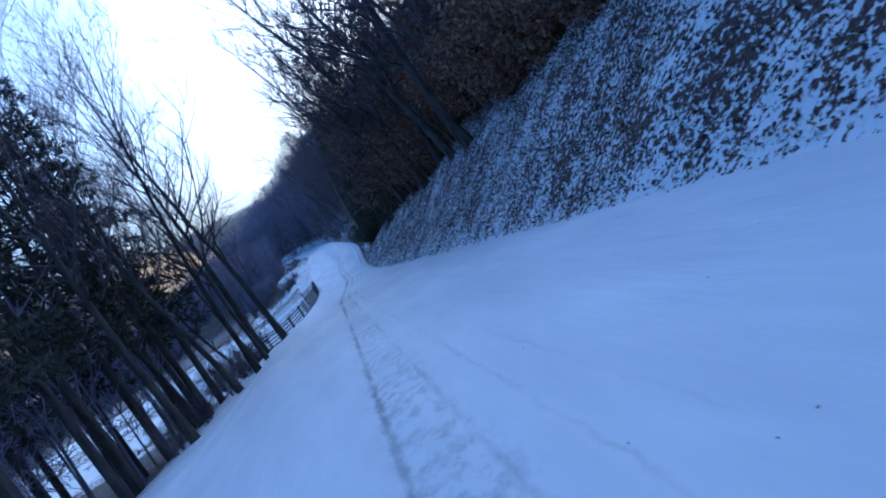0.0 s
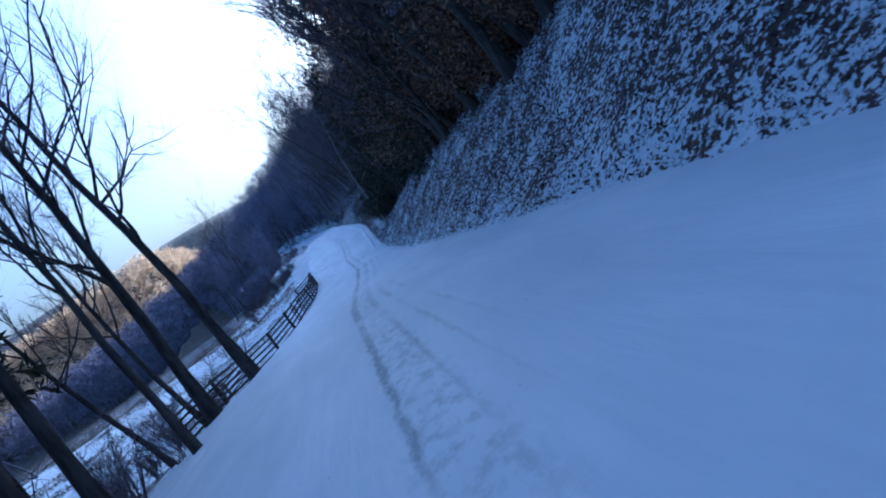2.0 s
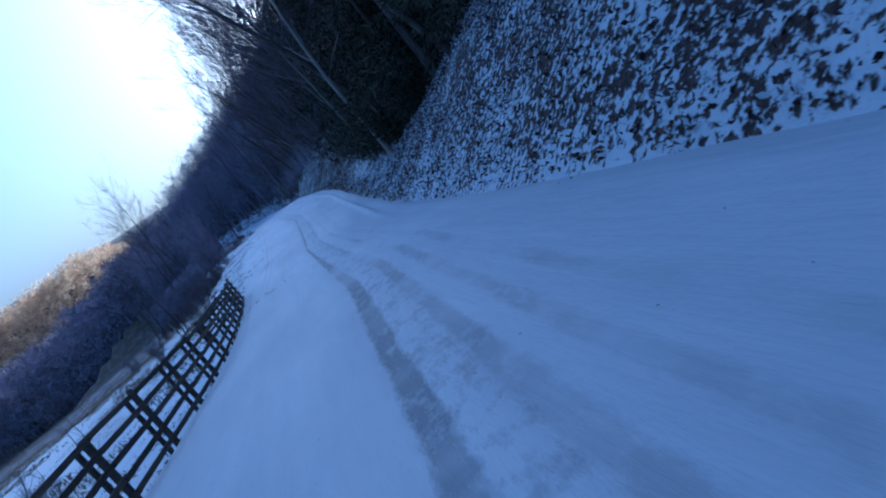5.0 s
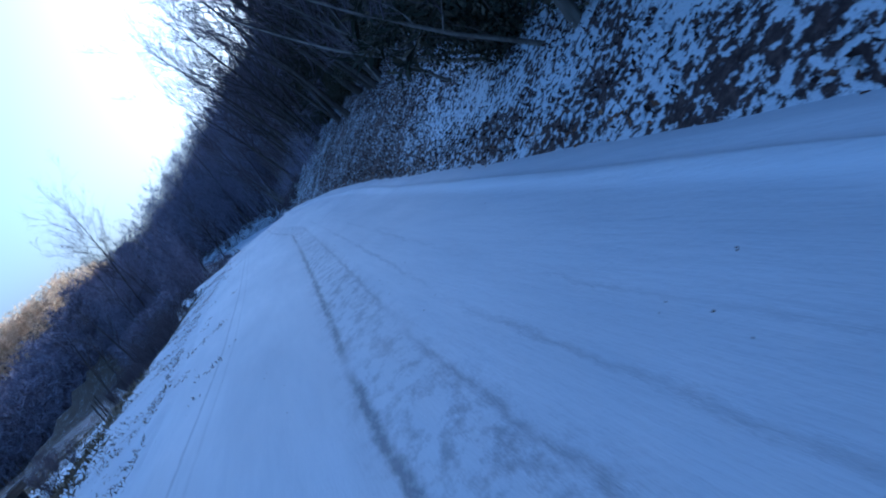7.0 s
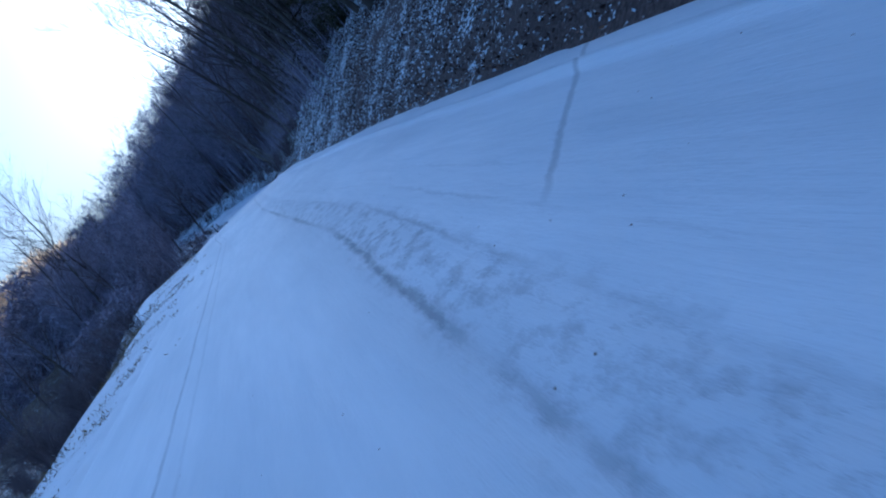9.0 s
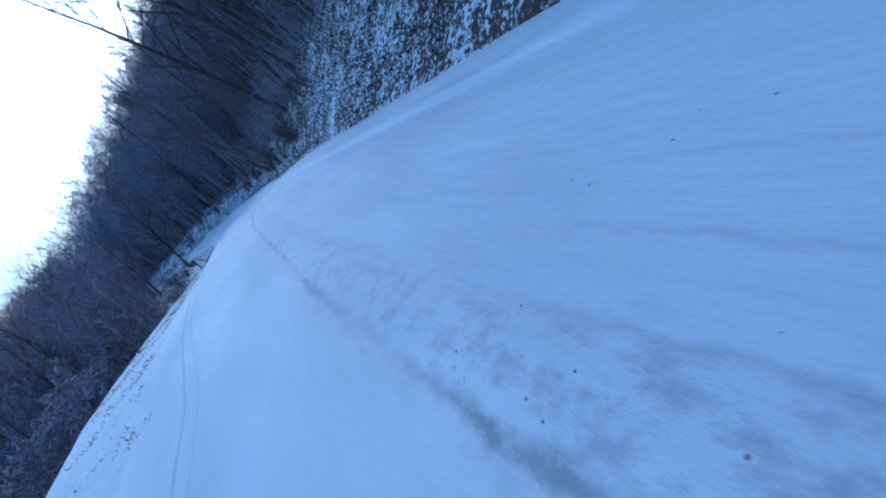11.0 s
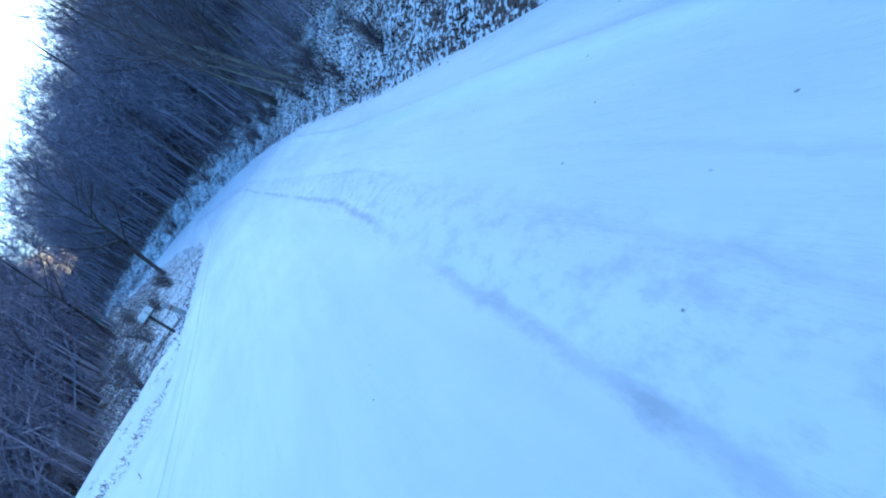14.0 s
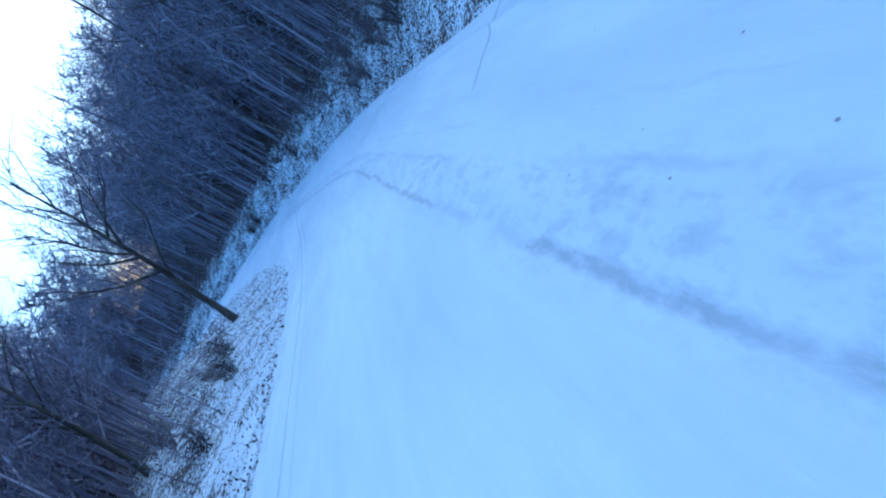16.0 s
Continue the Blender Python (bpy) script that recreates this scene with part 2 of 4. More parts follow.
BEND = [(1.5, 213, 1.75), (-0.4, 220.5, 2.35), (-4.0, 226.5, 3.1), (-8.8, 231.5, 3.75), (-15, 235, 3.9), (-25, 238.5, 3.4), (-40, 241.5, 2.4), (-70, 244, 0.6), (-130, 247, -0.8)]
sy = np.arange(-60, 205, 0.5)
cx = (np.interp(sy, EDGE_Y, EDGE_L) + np.interp(sy, EDGE_Y, EDGE_R)) / 2
half = (np.interp(sy, EDGE_Y, EDGE_R) - np.interp(sy, EDGE_Y, EDGE_L)) / 2
cz = np.interp(sy, RISE_Y, RISE_Z)
last = np.array([(cx[-1], 205.0, cz[-1])] + BEND)
run = np.concatenate([[0], np.cumsum(np.hypot(np.diff(last[:, 0]), np.diff(last[:, 1])))])
ss = np.arange(0.5, run[-1], 0.5)
tail = np.stack([np.interp(ss, run, last[:, k]) for k in range(3)], 1)
LINE = np.concatenate([np.stack([cx, sy, cz], 1), tail])
HALF = np.concatenate([half, np.interp(ss, [0, 15, 30, 60], [3.8, 4.0, 4.1, 3.4])])


def soften(a, k):
    pad = np.concatenate([np.repeat(a[:1], k, 0), a, np.repeat(a[-1:], k, 0)])
    return np.stack([np.convolve(pad[:, c], np.ones(2 * k + 1) / (2 * k + 1), "valid") for c in range(a.shape[1])], 1)


LINE, HALF = soften(LINE, 7), soften(HALF[:, None], 7)[:, 0]
STATION = np.arange(len(LINE)) * 0.5 - 60
tang = np.gradient(LINE[:, :2], axis=0)
tang /= np.linalg.norm(tang, axis=1)[:, None]
NORM = np.stack([tang[:, 1], -tang[:, 0]], 1)  # points to the right of travel


def nearest(x, y):
    """Index along the road and the offset to its right."""
    x, y = np.ravel(x).astype(float), np.ravel(y).astype(float)
    ix = np.zeros(len(x), int)
    for a in range(0, len(x), 4000):
        d = (x[a:a + 4000, None] - LINE[None, :, 0]) ** 2 + (y[a:a + 4000, None] - LINE[None, :, 1]) ** 2
        ix[a:a + 4000] = d.argmin(1)
    off = (x - LINE[ix, 0]) * NORM[ix, 0] + (y - LINE[ix, 1]) * NORM[ix, 1]
    far = np.hypot(x - LINE[ix, 0], y - LINE[ix, 1])
    return ix, np.where(np.abs(off) > 0.7 * far, off, np.sign(off) * far)


BANK_S = [-60, 0, 20, 45, 62, 74, 84, 92, 102, 112, 122, 135, 150, 168, 173, 182, 195, 215, 240, 300]
BANK_H = [5.0, 5.2, 5.2, 5.2, 4.6, 3.6, 2.0, 1.5, 2.2, 3.6, 4.4, 4.6, 4.5, 4.3, 1.9, 1.7, 1.8, 1.8, 1.6, 1.5]
DROP_S = [-60, 0, 40, 60, 75, 100, 130, 150, 175, 188, 198, 208, 220, 232, 300]
DROP_D = [0.9, 0.9, 1.2, 1.1, 0.9, 1.4, 2.4, 3.0, 2.8, 1.4, 0.0, -1.3, -1.3, -1.1, -0.8]
CAP_X = [-300, -100, -60, -35, -15, 10, 40, 80, 150, 220]
CAP_Z = [0.0, 0.0, 0.5, 4.0, 9.0, 15.0, 24.0, 42.0, 75.0, 98.0]


def land(x, y):
    """Height of the ground, and how much litter and dry grass it shows."""
    shape = np.shape(x)
    x, y = np.ravel(x).astype(float), np.ravel(y).astype(float)
    ix, off = nearest(x, y)
    s, zr, h = STATION[ix], LINE[ix, 2], HALF[ix]
    dr, dl = off - h, -off - h
    bank, drop = np.interp(s, BANK_S, BANK_H), np.interp(s, DROP_S, DROP_D)
    lump = vnoise(x, y, 2.6) - 0.5 + 0.3 * (vnoise(x, y, 1.5) - 0.5)
    # right: a cut bank, then the wooded hillside
    wide = bank / 0.80 + 0.3
    up = bank * np.clip(dr / wide, 0, 1) - 0.12 * bank * smooth(0.55, 1.0, dr / wide) * smooth(1.6, 1.0, dr / wide)
    cap = np.interp(x, CAP_X, CAP_Z)
    hill = np.minimum(0.42 * np.clip(dr - wide, 0, None), cap) + 0.08 * np.clip(dr - wide, 0, 60) * smooth(-20, 20, x)
    right = zr + np.where(dr > 0, up + hill + lump * 0.30 * smooth(0, 1.5, dr), 0)
    # left: a verge that falls to the field
    level = -3.55 + 2.2 * smooth(150, 230, y) * smooth(-48, -20, x) + 0.35 * (vnoise(x, y, 17) - 0.5)
    flat = np.interp(s, [0, 60, 85, 100, 112, 130, 142, 150, 158, 166, 173, 179, 185, 190], [0, 0, 0.6, 1.5, 1.8, 1.9, 2.6, 4.8, 6.2, 7.0, 7.5, 7.0, 2.0, 0])
    verge = zr - drop * smooth(flat - 0.4, flat + 8.0, dl) - (0.10 + 0.28 * smooth(46, 58, s) * smooth(100, 88, s)) * smooth(0, 1.0, dl)
    left = verge + (level - verge) * smooth(flat + 7, flat + 24, dl) * np.maximum(smooth(206, 190, s), smooth(240, 262, s)) + lump * 0.10 * smooth(0, 2, dl)
    z = np.where(off > 0, right, left)
    z = np.where((dr < 0) & (dl < 0), zr - 0.08, z)
    # far hills across the valley
    far = 50 * np.exp(-((y - 575) / 95.0) ** 2) * smooth(-20, -110, x) * (0.85 + 0.3 * vnoise(x, y, 130))
    z = z * (1 - smooth(330, 900, np.hypot(x, y - 120)) * (x < 40)) + far
    # cover, with uneven borders
    sw = s + 12 * (vnoise(x, y, 12) - 0.5) * smooth(4, 14, dl) + 5 * (vnoise(x, y, 4) - 0.5) * smooth(4, 10, dl)
    litter = np.where(off > 0, (0.60 - 0.01 * smooth(90, 60, s)) * smooth(-0.45, -0.2, dr) * (1 - smooth(90, 70, s) * (0.22 - 0.22 * smooth(-0.1, 0.8, dr))) + 0.27 * smooth(wide, wide + 3, dr), (0.14 + 0.12 * smooth(84, 70, s) + 0.07 * smooth(3, 8, dl) + 0.22 * (vnoise(x, y, 7) - 0.45) * smooth(3, 8, dl)) * smooth(0.6, 3, dl))
    litter = litter - np.where((off > 0) & (s > 176), 0.06, 0)
    litter = np.where((off <= 0) & (sw > 138), np.maximum(litter, 0.66 * smooth(flat + 0.6, flat + 2.0, dl)), litter)
    litter = np.where((off > 0) & (s > 100) & (s < 136), litter + 0.06 * smooth(-0.45, -0.2, dr), litter)
    litter = np.where((off > 0) & (s > 80) & (s < 128), litter + ((-0.09 + 0.12 * smooth(97, 110, s)) * smooth(-0.45, -0.2, dr) + 0.10 * smooth(0.9, 0.3, dr)) * smooth(80, 88, s) * smooth(128, 110, s), litter)
    litter = np.where((off > 0) & (s > 142) & (s < 178), litter - 0.02 * smooth(wide, 0, dr), litter)
    litter = np.where((off <= 0) & (s > 84) & (s < 150), np.maximum(litter, 0.30 * smooth(-0.15, 0.7, dl) * smooth(84, 94, s)), litter)
    spit = (off <= 0) & (s > 184)
    litter = np.where(spit, 0.44 * smooth(0.05, 0.5, dl) + 0.12 * smooth(2.5, 5, dl) + 0.2 * smooth(7, 11, dl), litter)
    woods = (off <= 0) & (sw < 62)
    litter = np.where(woods, (0.30 * smooth(0.0, 1.5, dl) + 0.45 * smooth(2, 6, dl)) * smooth(62, 48, sw) + 0.14 * smooth(48, 62, sw), litter)
    band = np.where(off <= 0, smooth(164, 177, y + 0.25 * x + sw - s), 0) * smooth(12, 22, dl)
    litter = np.maximum(litter, np.maximum(0.56 * band, 0.7 * smooth(300, 380, y)))
    brown = np.where(off <= 0, np.maximum(0.6 * smooth(150, 130, s) * smooth(50, 64, s) + 0.1, 0.4 * band), 0.0)
    return z.reshape(shape), litter.reshape(shape), brown.reshape(shape), dr.reshape(shape), dl.reshape(shape)


def height(x, y):
    return float(land(np.array([x]), np.array([y]))[0][0])


# ---------------------------------------------------------------- mesh helpers
def mesh_of(name, verts, faces, mat, flat=True, attrs=()):
    me = bpy.data.meshes.new(name)
    me.from_pydata(np.asarray(verts, float).tolist(), [], [list(f) for f in faces])
    me.materials.append(mat)
    for key, values in attrs:
        a = me.attributes.new(key, "FLOAT", "POINT")
        a.data.foreach_set("value", np.ravel(values).astype(np.float32))
    if not flat:
        me.polygons.foreach_set("use_smooth", np.ones(len(me.polygons), bool))
    me.update()
    return me


def part(name, me, parent=None, label=""):
    ob = new(name, me)
    if parent:
        ob.parent = parent
    return tagged(ob, label)


def bm_mesh(name, bm, mat, flat=True):
    me = bpy.data.meshes.new(name)
    bm.to_mesh(me)
    bm.free()
    me.materials.append(mat)
    if not flat:
        me.polygons.foreach_set("use_smooth", np.ones(len(me.polygons), bool))
    return me


def grid_faces(nu, nv):
    i, j = np.meshgrid(np.arange(nu - 1), np.arange(nv - 1), indexing="ij")
    a = (i * nv + j).ravel()
    return np.stack([a, a + nv, a + nv + 1, a + 1], 1).tolist()


def spread(lo, hi, step, reach, grow):
    core = list(np.arange(lo, hi + step, step))
    for sign in (1, -1):
        d, p = step, core[-1] if sign > 0 else core[0]
        while abs(p) < reach:
            d *= grow
            p += sign * d
            core.append(p) if sign > 0 else core.insert(0, p)
    return np.array(core)


# ---------------------------------------------------------------- ground and road
def build_ground():
    gx, gy = spread(-9, 14, 0.27, 2400, 1.11), spread(-8, 236, 0.55, 2400, 1.13)
    X, Y = np.meshgrid(gx, gy, indexing="ij")
    Z, litter, brown, dr, dl = land(X, Y)
    me = mesh_of("ground", np.stack([X.ravel(), Y.ravel(), Z.ravel()], 1), grid_faces(len(gx), len(gy)), M_GROUND, False,
                 [("litter", litter), ("brown", brown)])
    tagged(new("ground", me), "thin snow over leaf litter and dry grass on a wooded valley floor", "ground", kind="structure")


TRACK_Y = [-60, 8, 45, 51, 58, 70, 86, 95, 104, 115, 125, 135, 150, 161, 172, 180, 196]
TRACK_X = [-0.4, -0.35, -0.3, 0.0, 0.5, 1.2, 1.25, 1.7, 2.1, 2.55, 2.3, 2.1, 2.2, 2.6, 3.1, 2.85, 2.3]


def build_road():
    keep = np.arange(len(LINE))
    u = np.linspace(-1.03, 1.03, 84)
    off = u[None, :] * HALF[keep, None]
    P = LINE[keep, None, :2] + off[..., None] * NORM[keep, None, :]
    s = np.repeat(STATION[keep, None], len(u), 1)
    x, y = P[..., 0], P[..., 1]
    z = np.repeat(LINE[keep, None, 2], len(u), 1) + 0.05 * (1 - u[None, :] ** 2) - 0.05 * smooth(0.9, 1.03, np.abs(u))[None, :]
    # the pushed-up ridge along the shoulder
    lip = HALF[keep, None] - 0.95 - 0.25 * np.sin(s * 0.05)
    ridge = np.exp(-((off - lip) / 0.09) ** 2) * smooth(74, 84, s) * smooth(218, 200, s)
    z = z + 0.09 * ridge * (0.6 + 0.8 * vnoise(s, s * 0, 3.0))
    line = np.interp(s, STATION, LINE[:, 0] * 0 + np.interp(STATION, TRACK_Y, TRACK_X) - LINE[:, 0])
    inner = off - np.where(s < 200, line, np.interp(s, [200, 206, 216, 235], [0.05, 0.05, -0.6, -0.9]))
    power = 1 - 0.35 * smooth(120, 145, s)
    w = 0.8 * np.exp(-(inner / 0.2) ** 2) + 0.5 * np.exp(-((inner - 0.62) / 0.15) ** 2)
    z = z - 0.022 * w + 0.012 * (vnoise(x, y, 0.5) - 0.5) + 0.02 * (vnoise(x, y, 2.5) - 0.5)
    me = mesh_of("road", np.stack([x.ravel(), y.ravel(), z.ravel()], 1), grid_faces(len(keep), len(u)), M_ROAD, False,
                 [("wear", power), ("track", inner), ("lat", off), ("along", s), ("edge", 1.75 + off + LINE[keep, None, 0] - np.interp(s, [80, 88, 95, 105, 120, 137, 145, 165, 200, 215], [-1.4, -0.9, -0.6, -0.45, -0.4, -0.3, -0.9, -1.25, -1.1, -1.6]))])
    me.flip_normals()
    tagged(new("road", me), "snow-covered country road with faint tyre tracks and a pushed-up edge", "road", kind="structure")


build_ground()
build_road()
FAR = np.linspace(-1500, 700, 90)


def far_mountain():
    v, nv = [], 10
    for x in FAR:
        top = 160 + 45 * math.exp(-((x + 520) / 330) ** 2) + 24 * float(vnoise(x, 5.0, 170)) + 6 * float(vnoise(x, 9.0, 40))
        for k in range(nv):
            f = k / (nv - 1)
            v.append((x, 1250 + 350 * f + 12 * float(vnoise(x, f * 400, 60)), -5 + top * math.sin(f * math.pi / 2)))
    me = mesh_of("far_mountain", v, grid_faces(len(FAR), nv), M_FARHILL, False)
    tagged(new("far_mountain", me), "distant wooded mountain ridge in pale haze", "mountain", kind="structure")


far_mountain()


# ---------------------------------------------------------------- plants
class Shape:
    """Gathers tubes and blades into one mesh."""

    def __init__(self):
        self.v, self.f = [], []

    def tube(self, pts, rad, sides):
        base = len(self.v)
        for k, p in enumerate(pts):
            d = (pts[min(k + 1, len(pts) - 1)] - pts[max(k - 1, 0)]).normalized()
            a = d.orthogonal().normalized()
            b = d.cross(a)
            for i in range(sides):
                t = 2 * math.pi * i / sides
                self.v.append(p + (a * math.cos(t) + b * math.sin(t)) * rad[k])
        for k in range(len(pts) - 1):
            for i in range(sides):
                j = (i + 1) % sides
                q = base + k * sides
                self.f.append((q + i, q + j, q + sides + j, q + sides + i))

    def spike(self, p, q, r):
        d = (q - p).normalized()
        a = d.orthogonal().normalized() * r
        b = d.cross(a)
        n = len(self.v)
        self.v += [p + a, p - a * 0.5 + b * 0.87, p - a * 0.5 - b * 0.87, q]
        self.f += [(n, n + 1, n + 3), (n + 1, n + 2, n + 3), (n + 2, n, n + 3)]

    def sliver(self, p, q, r):
        n, w = len(self.v), (q - p).orthogonal().normalized() * r
        self.v += [p - w, p + w, q]
        self.f.append((n, n + 1, n + 2))

    def blade(self, p, d, side, length, width):
        n = len(self.v)
        m = p + d * length * 0.5
        self.v += [p, m + side * width, p + d * length, m - side * width]
        self.f.append((n, n + 1, n + 2, n + 3))

    def mesh(self, name, mat, flat=True):
        return mesh_of(name, [tuple(q) for q in self.v], self.f, mat, flat)


def rand_dir(r):
    while True:
        v = Vector((r.uniform(-1, 1), r.uniform(-1, 1), r.uniform(-1, 1)))
        if 0.05 < v.length < 1:
            return v.normalized()


def shoot(r, p, d, length, segs, wob, lift):
    pts = [p.copy()]
    for k in range(segs):
        d = (d + rand_dir(r) * wob + Vector((0, 0, lift))).normalized()
        p = p + d * (length / segs)
        pts.append(p)
    return pts


def bare_tree_meshes(seed, tall, thick, limbs=13, low=0.25, lean=(0, 0), fork=0.55, bark=None, twigs=5, leafy=0):
    r = random.Random(seed)
    wood, crown, leaves = Shape(), Shape(), Shape()
    segs = 9
    trunk = shoot(r, Vector((0, 0, -0.5)), Vector((lean[0], lean[1], 1)).normalized(), tall + 0.5, segs, 0.07, 0.05)
    rad = [thick * (1 - 0.93 * (k / segs) ** 0.85) * (1.35 if k == 0 else 1) for k in range(segs + 1)]
    wood.tube(trunk, rad, 9)
    for i in range(limbs):
        f = low + (1 - low) * (i + r.random()) / limbs
        k = min(int(f * segs), segs - 1)
        u = f * segs - k
        p, rr = trunk[k].lerp(trunk[k + 1], u), rad[k] * (1 - u) + rad[k + 1] * u
        a = r.uniform(0, 6.283)
        d = Vector((math.cos(a), math.sin(a), r.uniform(0.3, 1.1) + f * 0.5)).normalized()
        ln = tall * r.uniform(0.16, 0.36) * (1.15 - 0.6 * abs(f - 0.55))
        limb = shoot(r, p, d, ln, 5, 0.22, 0.10)
        lr = min(rr * fork, ln * 0.022 + 0.012)
        (wood if lr > thick * 0.3 else crown).tube(limb, [lr * (1 - 0.85 * q / 5) for q in range(6)], 5)
        for _ in range(6):
            q = r.uniform(0.25, 1.0) * 5
            k2 = min(int(q), 4)
            b = limb[k2].lerp(limb[k2 + 1], q - k2)
            bd = ((limb[k2 + 1] - limb[k2]).normalized() + rand_dir(r) * 0.85 + Vector((0, 0, 0.25))).normalized()
            bl = ln * r.uniform(0.25, 0.55)
            br = shoot(r, b, bd, bl, 3, 0.25, 0.10)
            crown.tube(br, [lr * 0.42 * (1 - 0.7 * q / 3) + 0.003 for q in range(4)], 3)
            for _ in range(twigs):
                q = r.uniform(0.2, 1.0) * 3
                k3 = min(int(q), 2)
                t0 = br[k3].lerp(br[k3 + 1], q - k3)
                td = ((br[k3 + 1] - br[k3]).normalized() + rand_dir(r) * 0.8 + Vector((0, 0, 0.2))).normalized()
                t1 = t0 + td * bl * r.uniform(0.3, 0.7)
                crown.spike(t0, t1, 0.008)
                for _ in range(2):
                    crown.sliver(t0.lerp(t1, r.uniform(0.2, 0.8)), t1 + rand_dir(r) * bl * 0.3, 0.006)
                for _ in range(leafy):
                    leaves.blade(t0.lerp(t1, r.random()), rand_dir(r), rand_dir(r), r.uniform(0.12, 0.22), 0.055)
    out = [("trunk", wood.mesh("trunk", bark or M_BARK, False)), ("crown", crown.mesh("crown", M_TWIG))]
    if leafy:
        out.append(("foliage", leaves.mesh("foliage", M_OAKLEAF)))
    return out


def evergreen_meshes(seed, tall, thick, wide, low=0.06, thickset=6.5):
    r = random.Random(seed)
    wood, crown = Shape(), Shape()
    trunk = shoot(r, Vector((0, 0, -0.5)), Vector((0, 0, 1)), tall + 0.5, 7, 0.03, 0.05)
    rad = [thick * (1 - 0.95 * k / 7) for k in range(8)]
    wood.tube(trunk, rad, 7)
    n = int(tall * thickset)
    for i in range(n):
        f = low + (1 - low) * (i + r.random()) / n
        q = min(f * 7, 6.99)
        p = trunk[int(q)].lerp(trunk[int(q) + 1], q - int(q))
        a = r.uniform(0, 6.283)
        ln = wide * (1.06 - f) ** 0.75 * r.uniform(0.55, 1.15)
        bough = shoot(r, p, Vector((math.cos(a), math.sin(a), r.uniform(-0.15, 0.35))).normalized(), ln, 4, 0.10, -0.09)
        wood.tube(bough, [0.03 * (1 - 0.8 * k / 4) for k in range(5)], 3)
        for _ in range(int(16 + ln * 20)):
            q = r.uniform(0.15, 1.0) ** 0.8 * 4
            k = min(int(q), 3)
            b = bough[k].lerp(bough[k + 1], q - k)
            d = ((bough[k + 1] - bough[k]).normalized() * 0.6 + rand_dir(r) * 0.9 + Vector((0, 0, -0.25))).normalized()
            crown.blade(b, d, d.cross(rand_dir(r)).normalized(), r.uniform(0.22, 0.55), r.uniform(0.022, 0.055))
    return [("trunk", wood.mesh("trunk", M_BARK, False)), ("crown", crown.mesh("crown", M_NEEDLE))]


def thing_of(name, parts, at, label, category, group="", scale=1.0, turn=0.0):
    root = new(name)
    for key, me in parts:
        part(key, me, root)
    tagged(root, label, category, group)
    root.matrix_basis = pose(*at, 0, 0, turn) @ Matrix.Scale(scale, 4)
    return root


# ---------------------------------------------------------------- roadside trees on the field side
def field_side_trees():
    grey = "tall bare grey-barked tree standing at the snowy road edge"
    spots = [(-4.95, 51.3, 24, 0.25, 1, (0.0, 0.02)), (-6.2, 47.5, 20, 0.26, 2, (-0.03, 0.0)), (-6.9, 49.2, 15, 0.17, 3, (-0.14, 0.05)),
             (-7.6, 46.0, 14, 0.15, 4, (-0.2, 0.0)), (-5.4, 41.0, 17, 0.18, 5, (-0.08, 0.0)), (-5.2, 34.5, 18, 0.22, 6, (-0.06, 0)),
             (-5.4, 29.5, 16, 0.20, 7, (-0.1, 0)), (-8.6, 34.5, 17, 0.24, 8, (-0.05, 0)), (-6.3, 23.5, 17, 0.22, 9, (-0.05, 0)),
             (-9.5, 41.0, 16, 0.18, 10, (-0.05, 0)), (-10.5, 29.0, 18, 0.24, 11, (0.03, 0)), (-12.5, 36.0, 15, 0.2, 12, (0, 0))]
    for x, y, tall, thick, seed, lean in spots:
        thing_of("bare_tree", bare_tree_meshes(seed, tall, thick * (1.0 if seed < 3 else 0.76), 20, 0.28, lean, twigs=8), (x, y, height(x, y)), grey, "tree", "bare trees by the road")
    kinds = [evergreen_meshes(31, 18, 0.20, 2.8, 0.25, 5.0), evergreen_meshes(32, 16, 0.17, 2.6, 0.28, 4.6)]
    r = random.Random(5)
    for x, y in [(-7.4, 31.5), (-9.3, 25.5), (-8.2, 38.5), (-11.5, 33), (-7.8, 20.5), (-12, 26), (-10.8, 44), (-14.5, 39), (-13.8, 48), (-8.6, 17.5), (-8.9, 29.0), (-11.4, 22.5), (-13.5, 30.5), (-10.2, 38.8)]:
        thing_of("evergreen_tree", kinds[r.randrange(2)], (x, y, height(x, y)), "dark evergreen tree with drooping needled boughs", "tree",
                 "evergreens by the road", r.uniform(0.85, 1.2), r.uniform(0, 360))


field_side_trees()


# ---------------------------------------------------------------- the wooded bank
def along(s, d):
    """A place d metres beyond the road's right edge at that station."""
    k = int(np.clip((s + 60) * 2, 0, len(LINE) - 1))
    o = HALF[k] + d
    x, y = LINE[k, 0] + NORM[k, 0] * o, LINE[k, 1] + NORM[k, 1] * o
    return x, y, height(x, y)


